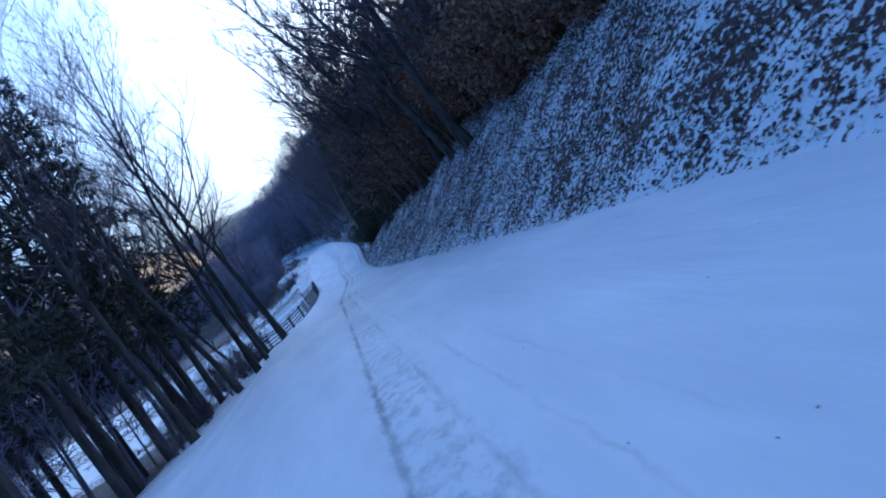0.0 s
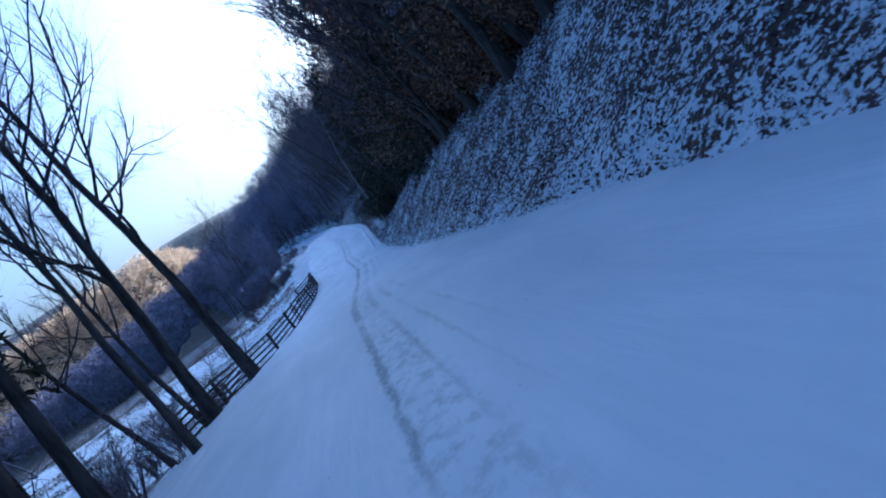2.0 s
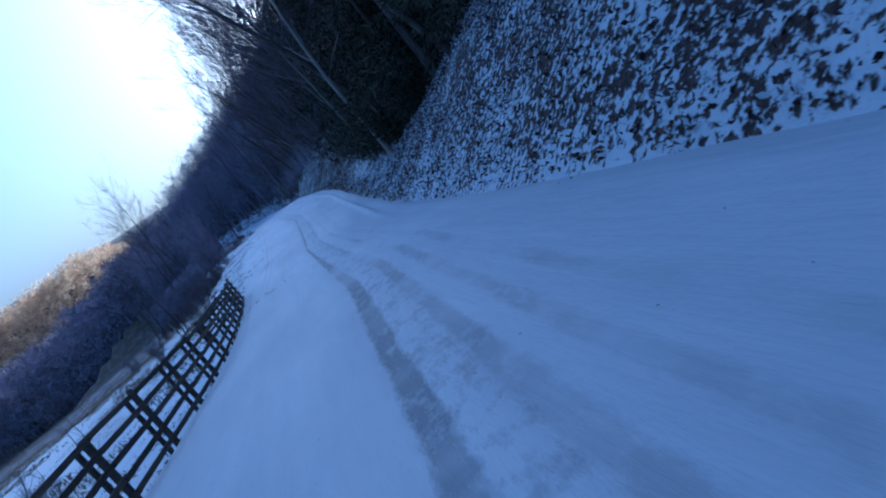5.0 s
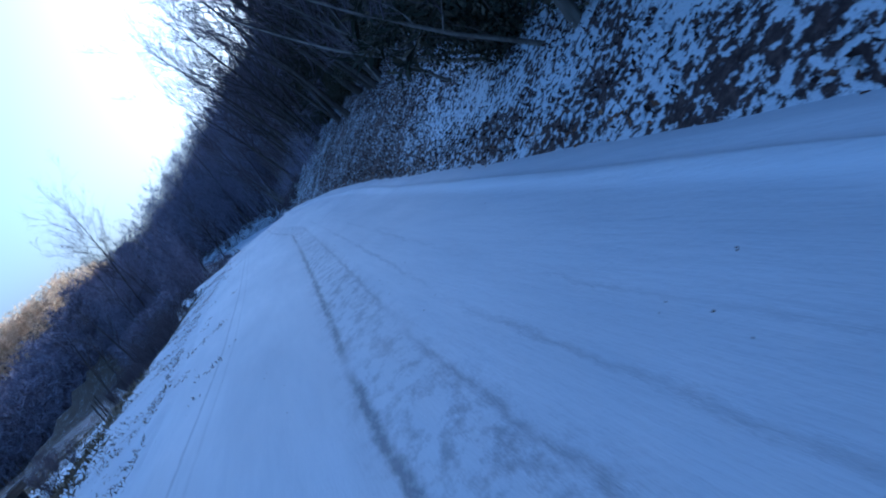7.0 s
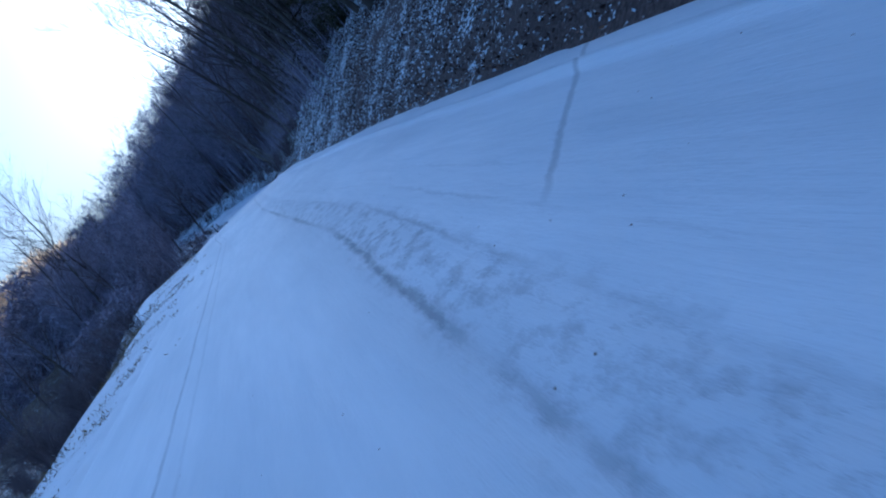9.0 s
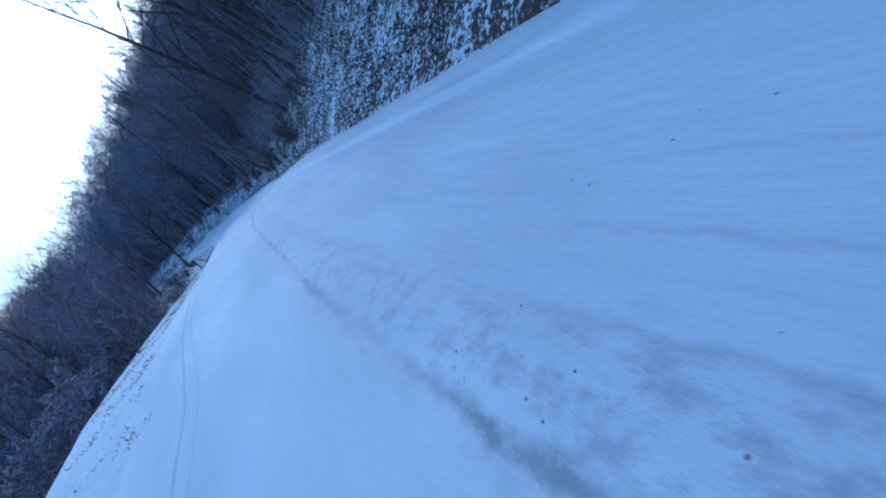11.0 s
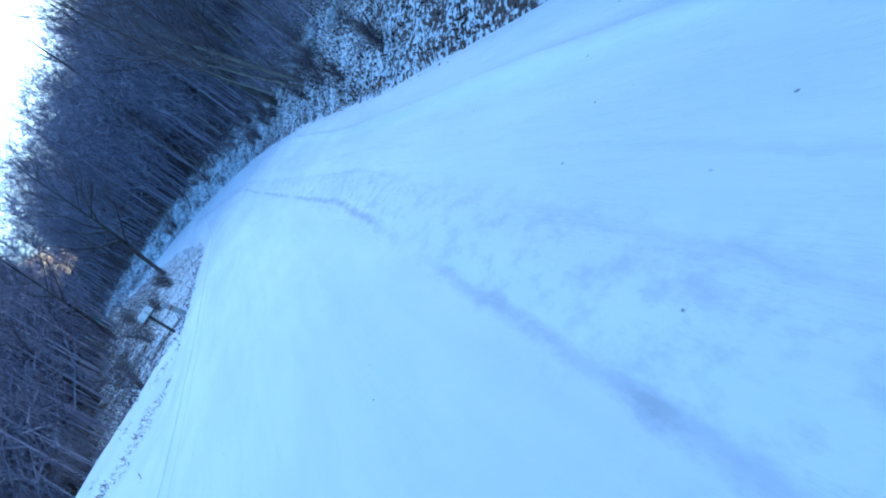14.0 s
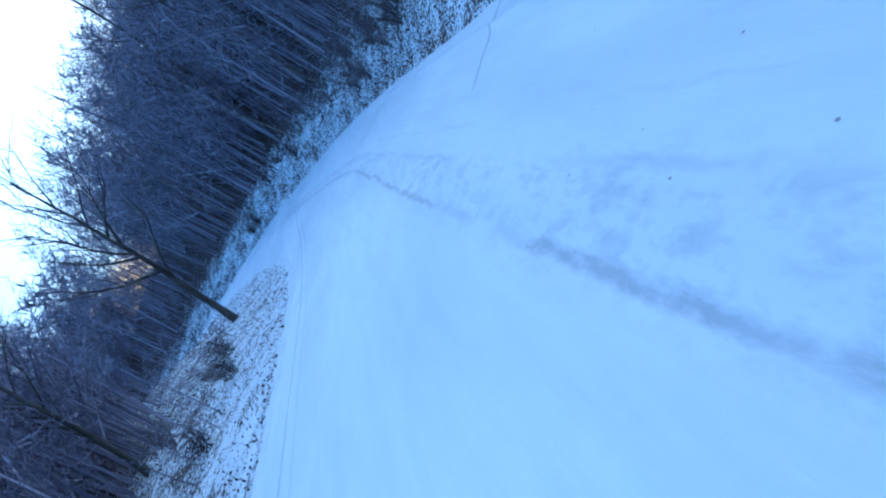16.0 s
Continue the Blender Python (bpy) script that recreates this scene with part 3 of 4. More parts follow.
def bank_trees():
    r = random.Random(11)
    dark = [evergreen_meshes(41, 12, 0.20, 3.6, 0.03), evergreen_meshes(42, 9, 0.16, 3.2, 0.02), evergreen_meshes(43, 14, 0.22, 3.9, 0.05)]
    for s0, s1, n, d0, d1 in ((-5, 40, 6, 10, 15), (40, 66, 6, 9, 13), (60, 90, 15, 4.6, 10), (80, 97, 14, 2.6, 9), (97, 116, 12, 6.5, 11), (105, 150, 18, 6.5, 12), (108, 158, 16, 9, 20), (150, 182, 6, 8, 15)):
        for i in range(n):
            s = s0 + (s1 - s0) * (i + r.random()) / n
            thing_of("evergreen_tree", dark[r.randrange(3)], along(s, r.uniform(d0, d1)), "dark evergreen tree crowding the top of the bank", "tree",
                     "evergreens on the bank", r.uniform(0.65, 1.0), r.uniform(0, 360))
    oak = [bare_tree_meshes(51, 15, 0.22, 17, 0.10, (-0.08, 0), leafy=7), bare_tree_meshes(52, 12, 0.18, 16, 0.08, (0.05, 0.05), leafy=7)]
    for s in (4, 12, 19, 30, 38, 52, 58, 69, 76, 87, 99):
        thing_of("oak_tree", oak[r.randrange(2)], along(s + r.uniform(-2, 2), r.uniform(6.5, 11) if s < 60 else r.uniform(4.2, 9)),
                 "tree keeping withered brown leaves above the bank", "tree", "brown-leaved trees on the bank", r.uniform(0.8, 1.15), r.uniform(0, 360))
    bare = [bare_tree_meshes(60 + k, 15 + k, 0.17 + 0.02 * k, 14, 0.18, (r.uniform(-0.1, 0.1), 0)) for k in range(4)]
    for i in range(120):
        s = -8 + 250 * (i + r.random()) / 120
        d = r.uniform(5.0, 24) if s < 150 else r.uniform(2.6, 22)
        thing_of("bare_tree", bare[r.randrange(4)], along(s, d), "bare grey tree in the woods above the road", "tree", "bare trees on the hillside", r.uniform(0.75, 1.2), r.uniform(0, 360))
    over = [bare_tree_meshes(65 + k, 13 + k, 0.15, 17, 0.25, (-0.38, 0.05), twigs=6) for k in range(2)]
    for i, s in enumerate((16, 30, 41, 47, 53, 58, 62, 66, 70, 79, 86, 94, 101, 108)):
        thing_of("bare_tree", over[i % 2], along(s, r.uniform(5.0, 7.0) if s < 78 else r.uniform(2.6, 5.0)), "bare tree leaning from the bank over the road", "tree", "leaning trees on the bank", r.uniform(0.8, 1.1), r.uniform(-25, 25))
    tall = [bare_tree_meshes(165 + k, 19 + k, 0.22, 24, 0.28, (-0.26, 0.03), twigs=7) for k in range(2)]
    for i, (s, d) in enumerate(((37, 4.8), (44, 5.2), (51, 4.6), (59, 5.0), (118, 5.0), (126, 5.4), (147, 5.2), (158, 5.0), (168, 4.6), (178, 4.2))):
        thing_of("bare_tree", tall[i % 2], along(s, d), "tall bare tree arching from the bank over the road", "tree", "arching trees on the bank", r.uniform(0.92, 1.05), r.uniform(-15, 15))
    for i in range(16):
        s = 112 + 56 * (i + r.random()) / 16
        thing_of("bare_tree", over[i % 2] if i % 3 else bare[i % 4], along(s, r.uniform(4.2, 7.5)), "tall bare tree rising from the top of the bank", "tree", "leaning trees on the bank", r.uniform(0.95, 1.2), r.uniform(-40, 40))
    for s in (42, 48, 53, 57, 62, 67, 71, 75):
        thing_of("oak_tree", oak[r.randrange(2)], along(s, r.uniform(3.6, 6.5)), "tree keeping withered brown leaves above the bank", "tree", "brown-leaved trees on the bank", r.uniform(0.85, 1.1), r.uniform(0, 360))
    thin = [bare_tree_meshes(70 + k, 6.5 + k, 0.055 + 0.01 * k, 9, 0.3, (r.uniform(-0.25, 0.1), r.uniform(-0.2, 0.2)), bark=M_PALE_BARK, twigs=4) for k in range(3)]
    for i in range(46):
        s = 150 + 90 * (i + r.random()) / 46
        thing_of("sapling", thin[r.randrange(3)], along(s, r.uniform(1.6, 9)), "slender pale-barked sapling on the snowy slope", "tree", "saplings by the bend", r.uniform(0.7, 1.2), r.uniform(0, 360))
    for i in range(18):
        s = 62 + 70 * (i + r.random()) / 18
        thing_of("sapling", thin[r.randrange(3)], along(s, r.uniform(4, 8)), "slender pale-barked sapling leaning over the bank", "tree", "saplings on the bank", r.uniform(0.6, 1.0), r.uniform(0, 360))


def trees_on_the_cut():
    """Smooth-barked trees rooted in the face of the bank, and a leaning clump beyond it."""
    for seed, s, d, tall, thick in ((122, 84.5, 1.5, 12, 0.12), (120, 89.7, 1.5, 11, 0.10)):
        thing_of("beech_tree", bare_tree_meshes(seed, tall, thick, 14, 0.3, (-0.05, 0.0), bark=M_PALE_BARK, twigs=5), along(s, d),
                 "smooth pale-barked tree rooted in the leafy bank", "tree", "pale trees on the bank")
    for seed, s, d, tall, thick in ((121, 31.6, 4.3, 15, 0.30), (123, 44.8, 4.2, 14, 0.27)):
        thing_of("bare_tree", bare_tree_meshes(seed, tall, thick, 16, 0.22, (-0.10, 0.02), twigs=6), along(s, d),
                 "stout dark-barked tree rooted at the top of the leafy bank", "tree", "dark trees on the bank")
    for seed, s, d, tall, lean in ((124, 195.3, 1.6, 8.5, (-0.5, 0.05)), (125, 195.8, 1.9, 9.5, (-0.38, 0.15)), (126, 197.0, 2.2, 7.5, (-0.6, -0.05)), (127, 201, 2.6, 9, (-0.35, 0.0)), (128, 206, 2.4, 8, (-0.45, 0.1))):
        thing_of("beech_tree", bare_tree_meshes(seed, tall, 0.085, 10, 0.35, lean, bark=M_PALE_BARK, twigs=4), along(s, d),
                 "slim pale tree leaning out over the snowy road", "tree", "pale trees leaning by the bend")
    # dead limbs hanging in front of the dark evergreens
    for seed, s, d, tall, lean in ((131, 91, 1.9, 5.5, (-1.3, -0.3)), (132, 94, 2.2, 6.0, (-1.6, 0.2)), (133, 97, 2.0, 5.0, (-1.1, -0.5))):
        thing_of("beech_tree", bare_tree_meshes(seed, tall, 0.05, 10, 0.3, lean, bark=M_PALE_BARK, twigs=4), along(s, d),
                 "half-fallen pale sapling hanging over the low bank", "tree", "hanging saplings on the bank")


def thicket():
    """Dark evergreen bushes, dense to the ground, along the low part of the bank and its crest."""
    kinds = []
    for seed in (301, 302, 303, 304, 305):
        r = random.Random(seed)
        coat = M_NEEDLE if seed < 304 else M_OAKLEAF
        stems, leaves = Shape(), Shape()
        for _ in range(16):
            a = r.uniform(0, 6.283)
            pts = shoot(r, Vector((0, 0, -0.2)), Vector((math.cos(a) * 0.8, math.sin(a) * 0.8, 1)).normalized(), r.uniform(1.6, 2.9), 5, 0.22, 0.0)
            stems.tube(pts, [0.035 * (1 - 0.8 * k / 5) for k in range(6)], 4)
            for _ in range(300):
                q = r.uniform(0.1, 1) * 5
                k = min(int(q), 4)
                p = pts[k].lerp(pts[k + 1], q - k) + rand_dir(r) * r.uniform(0, 0.5)
                d = (rand_dir(r) + Vector((0, 0, -0.3))).normalized()
                leaves.blade(p, d, d.cross(rand_dir(r)).normalized(), r.uniform(0.07, 0.15), r.uniform(0.018, 0.034))
        kinds.append([("trunk", stems.mesh("trunk", M_BARK)), ("foliage", leaves.mesh("foliage", coat))])
    r = random.Random(9)
    spots = [(82 + 1.15 * i, r.uniform(1.9, 3.6)) for i in range(13)] + [(83 + 1.9 * i, r.uniform(3.6, 5.2) + max(0, i - 7) * 0.25) for i in range(16)] + [(18 + 3.2 * i, r.uniform(6.8, 8.2)) for i in range(20)] + [(112 + 3.0 * i, r.uniform(5.8, 7.2)) for i in range(14)]
    for s, d in spots:
        thing_of("evergreen_bush", kinds[r.randrange(3)], along(s + r.uniform(-0.4, 0.4), d), "dark evergreen bush hanging over the low bank", "bush", "evergreen bushes on the bank", r.uniform(0.75, 1.15), r.uniform(0, 360))
    for i in range(40):
        thing_of("oak_bush", kinds[3 + i % 2], along(14 + 1.45 * i + r.uniform(-0.5, 0.5), r.uniform(5.6, 8.6)), "tall bush keeping withered brown leaves above the bank", "bush", "brown bushes on the bank", r.uniform(1.2, 2.2), r.uniform(0, 360))


bank_trees()
trees_on_the_cut()
thicket()


# ---------------------------------------------------------------- distant woods, one object for each stretch
def simple_tree(seed, limbs=18, twigs=7, broad=1.0):
    r = random.Random(seed)
    s = Shape()
    top = Vector((r.uniform(-0.06, 0.06), r.uniform(-0.06, 0.06), 1))
    s.spike(Vector((0, 0, -0.05)), top, 0.007)

    def sliver(b, e, wide):
        n, w = len(s.v), rand_dir(r) * wide
        s.v += [b - w, b + w, e]
        s.f.append((n, n + 1, n + 2))

    for i in range(limbs):
        f = r.uniform(0.15, 0.95)
        a = r.uniform(0, 6.283)
        p = top * f
        q = p + Vector((math.cos(a), math.sin(a), r.uniform(0.4, 1.5))).normalized() * r.uniform(0.12, 0.30) * (1.3 - 0.75 * f)
        sliver(p, q, 0.0045 * broad)
        for _ in range(twigs):
            b = p.lerp(q, r.uniform(0.25, 1.0))
            sliver(b, b + (rand_dir(r) + Vector((0, 0, 0.5))).normalized() * r.uniform(0.05, 0.15), 0.0026 * broad)
    return np.array([tuple(v) for v in s.v]), s.f


SIMPLE = [simple_tree(k) for k in range(5)]
BRUSH = [simple_tree(20 + k, 9, 4) for k in range(5)]
DENSE = [simple_tree(40 + k, 18, 7, 3.2) for k in range(5)]
THICK = [simple_tree(50 + k, 14, 6, 5.0) for k in range(5)]
LEAFY = [simple_tree(30 + k, 12, 5, 6.0) for k in range(5)]


def woodland(name, label, places, mat, lo, hi, seed, fat=1.0, kinds=SIMPLE):
    r = np.random.RandomState(seed)
    V, F, n = [], [], 0
    for x, y, z in places:
        v, f = kinds[r.randint(5)]
        h, a = r.uniform(lo, hi), r.uniform(0, 6.283)
        c, q = math.cos(a) * h * fat, math.sin(a) * h * fat
        V.append(np.stack([v[:, 0] * c - v[:, 1] * q + x, v[:, 0] * q + v[:, 1] * c + y, v[:, 2] * h + z], 1))
        F += [tuple(i + n for i in t) for t in f]
        n += len(v)
    tagged(new(name, mesh_of(name, np.concatenate(V), F, mat)), label, "woods", kind="stuff")


def scatter(seed, n, x0, x1, y0, y1, test):
    r = np.random.RandomState(seed)
    x, y = r.uniform(x0, x1, n), r.uniform(y0, y1, n)
    z, litter, brown, dr, dl = land(x, y)
    ok = test(x, y, dr, dl)
    return np.stack([x, y, z], 1)[ok]


def distant_woods():
    # the shaded woods share one bark colour with blue-violet haze mixed in
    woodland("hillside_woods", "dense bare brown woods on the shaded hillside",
             scatter(1, 2600, 5, 110, -10, 330, lambda x, y, dr, dl: (dr > 16) & (dr < 95)), M_HAZED_WOODS, 11, 17, 21)
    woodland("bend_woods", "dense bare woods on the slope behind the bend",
             scatter(2, 3600, -24, 60, 225, 330, lambda x, y, dr, dl: (dr > 3) & (dr < 80) & ((x > -7 - 0.3 * (y - 230)) | ((7.3 * x + 3.1 * y) % 1 < 0.4))), M_HAZED_WOODS, 8.5, 14.5, 22)
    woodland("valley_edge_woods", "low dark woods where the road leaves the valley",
             scatter(12, 1500, -130, -24, 225, 320, lambda x, y, dr, dl: (dr > 3) & (dr < 70)), M_HAZED_WOODS, 5, 8, 29)
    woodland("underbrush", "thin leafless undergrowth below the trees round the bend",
             scatter(13, 9000, -30, 40, 140, 262, lambda x, y, dr, dl: (dr > 2.2) & (dr < 22)), M_HAZED_WOODS, 1.0, 3.6, 30, 1.6, BRUSH)
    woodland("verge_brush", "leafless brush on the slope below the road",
             scatter(14, 1700, -40, -3, 180, 232, lambda x, y, dr, dl: (dl > 3.0) & (dl < 22)), M_HAZED_WOODS, 0.5, 2.4, 31, 1.6, BRUSH)
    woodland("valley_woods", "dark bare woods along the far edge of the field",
             scatter(3, 5200, -230, -24, 195, 310, lambda x, y, dr, dl: ((dl > 3.5) | (dr > 3.5)) & (y + 0.4 * x > 190) & (y + 0.4 * x < 262)), M_HAZED_WOODS, 7, 12, 23, 1.2, DENSE)
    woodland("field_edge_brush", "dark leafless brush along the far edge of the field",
             scatter(16, 9000, -230, -26, 195, 306, lambda x, y, dr, dl: ((dl > 3.5) | (dr > 3.5)) & (y + 0.4 * x > 189) & (y + 0.4 * x < 214)), M_HAZED_WOODS, 1.8, 5.0, 34, 1.8, THICK)
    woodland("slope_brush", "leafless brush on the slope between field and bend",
             scatter(17, 2600, -40, -11, 168, 228, lambda x, y, dr, dl: (dl > 10) & (x > 1.8 - 0.29 * (y - 98))), M_HAZED_WOODS, 1.5, 4.5, 35, 1.6, THICK)
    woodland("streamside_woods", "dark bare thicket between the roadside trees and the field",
             scatter(6, 380, -40, -9, 5, 58, lambda x, y, dr, dl: (dl > 5) & (y < 50 + 0.5 * x)), M_HAZED_WOODS, 6, 13, 26)
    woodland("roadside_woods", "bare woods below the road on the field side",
             scatter(4, 800, -60, -12, 140, 232, lambda x, y, dr, dl: (dl > 13) & (x > 1.5 - 0.22 * (y - 81)) & (y > 186)), M_HAZED_WOODS, 8, 12, 24)
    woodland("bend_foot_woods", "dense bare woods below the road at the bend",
             scatter(15, 1300, -34, -9, 186, 234, lambda x, y, dr, dl: (dl > 7.5) & (x > 1.5 - 0.22 * (y - 81))), M_HAZED_WOODS, 6, 11, 33)
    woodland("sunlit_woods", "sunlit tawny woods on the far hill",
             scatter(5, 3800, -330, -25, 400, 600, lambda x, y, dr, dl: x < -25), M_SUNLIT_WOODS, 9, 15, 25, 1.5, LEAFY)


distant_woods()


# ---------------------------------------------------------------- litter and grass
def flakes(name, label, places, mat, seed, lo, hi, upright):
    r = np.random.RandomState(seed)
    n = len(places)
    d = r.normal(size=(n, 3)) * (1, 1, 0.55)
    d[:, 2] = np.abs(d[:, 2]) * upright
    d /= np.linalg.norm(d, axis=1)[:, None]
    e = np.cross(d, r.normal(size=(n, 3)))
    e /= np.linalg.norm(e, axis=1)[:, None]
    ln = r.uniform(lo, hi, n)[:, None]
    w = ln * (0.30 if upright < 2 else 0.09)
    up = np.cross(d, e) * ln * 0.12
    p = np.asarray(places) + (0, 0, 0.01)
    V = np.stack([p, p + d * ln * 0.5 + e * w + up, p + d * ln, p + d * ln * 0.5 - e * w + up], 1).reshape(-1, 3)
    q = np.arange(n) * 4
    F = np.concatenate([np.stack([q, q + 1, q + 2], 1), np.stack([q, q + 2, q + 3], 1)]).tolist()
    tagged(new(name, mesh_of(name, V, F, mat)), label, "ground cover", kind="stuff")


def covers():
    bank = scatter(31, 230000, 3.2, 15, -2, 232, lambda x, y, dr, dl: (dr > 0.02) & (dr < 7.5) & (vnoise(x, y, 1.6) + 0.4 * vnoise(x, y, 0.5) > 0.42))
    flakes("leaf_litter", "fallen brown leaves half buried in snow on the bank", bank, M_LITTER, 32, 0.045, 0.115, 1.0)
    edge = scatter(35, 60000, 1.5, 9, -2, 228, lambda x, y, dr, dl: (dr > -0.28) & (dr < 0.2) & (vnoise(x, y, 0.8) > 0.36))
    flakes("edge_leaves", "thin line of brown leaves along the foot of the bank", edge, M_OAKLEAF, 36, 0.05, 0.12, 0.8)
    verge = scatter(33, 130000, -18, 1, 52, 226, lambda x, y, dr, dl: (dl > 0.25) & (dl < 15) & (vnoise(x, y, 1.1) + 0.5 * vnoise(x, y, 0.4) > 0.98 - 0.50 * (y > 184) - 0.16 * ((y > 86) & (y < 150)) - 0.08 * (y < 86)))
    near = scatter(37, 13000, -3.5, 1, 80, 142, lambda x, y, dr, dl: (dl > -1.8) & (dl < 0.25) & (vnoise(x, y, 0.9) + 0.5 * vnoise(x, y, 0.35) > 1.06 - 0.10 * dl))
    verge = np.concatenate([verge, near + (0, 0, 0.085)])
    field = scatter(39, 90000, -60, -4, 48, 152, lambda x, y, dr, dl: (dl > 2.5) & (vnoise(x, y, 6) + 0.7 * vnoise(x, y, 1.3) > 1.02))
    flakes("field_grass", "tawny dry grass standing through the snow of the field", field, M_GRASS, 40, 0.12, 0.34, 2.6)
    spit = verge[:, 1] > 184
    flakes("grass_tufts", "dry grass blades poking through the snowy verge", verge[~spit], M_GRASS, 34, 0.05, 0.14, 2.2)
    flakes("spit_litter", "dark leaves and grass half buried in snow inside the bend", verge[spit][::2], M_LITTER, 41, 0.035, 0.10, 1.6)


covers()


# ---------------------------------------------------------------- fence and field
def box(name, a, b, wide, deep, mat=M_BOARD):
    """A board from a to b, wide upright, deep across."""
    a, b = Vector(a), Vector(b)
    d = b - a
    bm = bmesh.new()
    bmesh.ops.create_cube(bm, size=1)
    bmesh.ops.scale(bm, vec=(deep, d.length, wide), verts=bm.verts)
    bmesh.ops.bevel(bm, geom=bm.edges[:], offset=min(deep, wide) * 0.12, segments=1, affect="EDGES")
    m = Matrix.Translation((a + b) / 2) @ d.to_track_quat("Y", "Z").to_matrix().to_4x4()
    bmesh.ops.transform(bm, matrix=m, verts=bm.verts)
    return bm_mesh(name, bm, mat)


def post_mesh(x, y, tall, wide, deep):
    z = height(x, y)
    bm = bmesh.new()
    bmesh.ops.create_cube(bm, size=1)
    bmesh.ops.scale(bm, vec=(wide, deep, tall + 0.35), verts=bm.verts)
    bmesh.ops.bevel(bm, geom=bm.edges[:], offset=0.012, segments=1, affect="EDGES")
    bmesh.ops.translate(bm, vec=(x, y, z + (tall - 0.35) / 2), verts=bm.verts)
    return bm_mesh("post", bm, M_BOARD)


def build_fence(name, label, posts, tall, rails, double, seed):
    r = random.Random(seed)
    root = tagged(new(name), label, "fence", "wooden fences by the road")
    tops = []
    for i, (x, y) in enumerate(posts):
        wide = 0.15 if not double or i == 0 else 0.10
        part("post", post_mesh(x, y, tall + r.uniform(0.0, 0.06), wide, wide), root)
        if double and i:
            part("post", post_mesh(x - 0.17, y + 0.03, tall + r.uniform(-0.05, 0.05), 0.07, 0.11), root)
        tops.append((x, y, height(x, y)))
    for a, b in zip(tops, tops[1:]):
        for k in range(rails):
            h = 0.16 + (tall - 0.20) * k / (rails - 1)
            part("rail", box("rail", (a[0] + 0.09, a[1] - 0.05, a[2] + h + r.uniform(-0.015, 0.015)), (b[0] + 0.09, b[1] + 0.05, b[2] + h + r.uniform(-0.015, 0.015)), 0.085, 0.035), root)
    return root


RANCH = [(-3.75 - (62.9 - y) * 0.22, y) for y in (46.9, 50.9, 54.9, 58.9, 62.9)]
CLOSE = [(float(np.interp(62.9 + 2.38 * k, [62.9, 67, 73, 79, 86, 89.1], [-3.75, -3.0, -2.5, -2.2, -2.05, -2.15])), 62.9 + 2.38 * k) for k in range(12)]
build_fence("board_fence", "dark weathered four-board fence with wide-set posts", RANCH, 1.15, 5, False, 1)
build_fence("corral_fence", "dark weathered board fence with close doubled posts", CLOSE, 1.18, 5, True, 2)
build_fence("corral_return", "short dark board fence returning towards the field", [(-2.3, 88.9), (-4.0, 87.4)], 1.05, 5, False, 3)
build_fence("field_fence", "low dark board fence standing out in the field", [(-7.9, 66.9), (-8.8, 63.6), (-9.7, 60.2)], 0.95, 4, False, 4)


def shrub_meshes(seed, tall, stems):
    r = random.Random(seed)
    s = Shape()
    for _ in range(stems):
        a = r.uniform(0, 6.283)
        d = Vector((math.cos(a) * r.uniform(0.1, 0.7), math.sin(a) * r.uniform(0.1, 0.7), 1)).normalized()
        pts = shoot(r, Vector((r.uniform(-0.15, 0.15), r.uniform(-0.15, 0.15), -0.1)), d, tall * r.uniform(0.6, 1.1), 4, 0.15, 0.02)
        s.tube(pts, [0.016 * (1 - 0.8 * k / 4) * tall / 2 for k in range(5)], 4)
        for _ in range(14):
            q = r.uniform(0.2, 1) * 4
            k = min(int(q), 3)
            b = pts[k].lerp(pts[k + 1], q - k)
            e = b + ((pts[k + 1] - pts[k]).normalized() + rand_dir(r) * 0.9).normalized() * tall * r.uniform(0.12, 0.32)
            s.spike(b, e, 0.007)
            for _ in range(3):
                s.sliver(b.lerp(e, r.uniform(0.2, 0.9)), e + rand_dir(r) * tall * 0.12, 0.006)
    return s.mesh("shrub", M_TWIG)


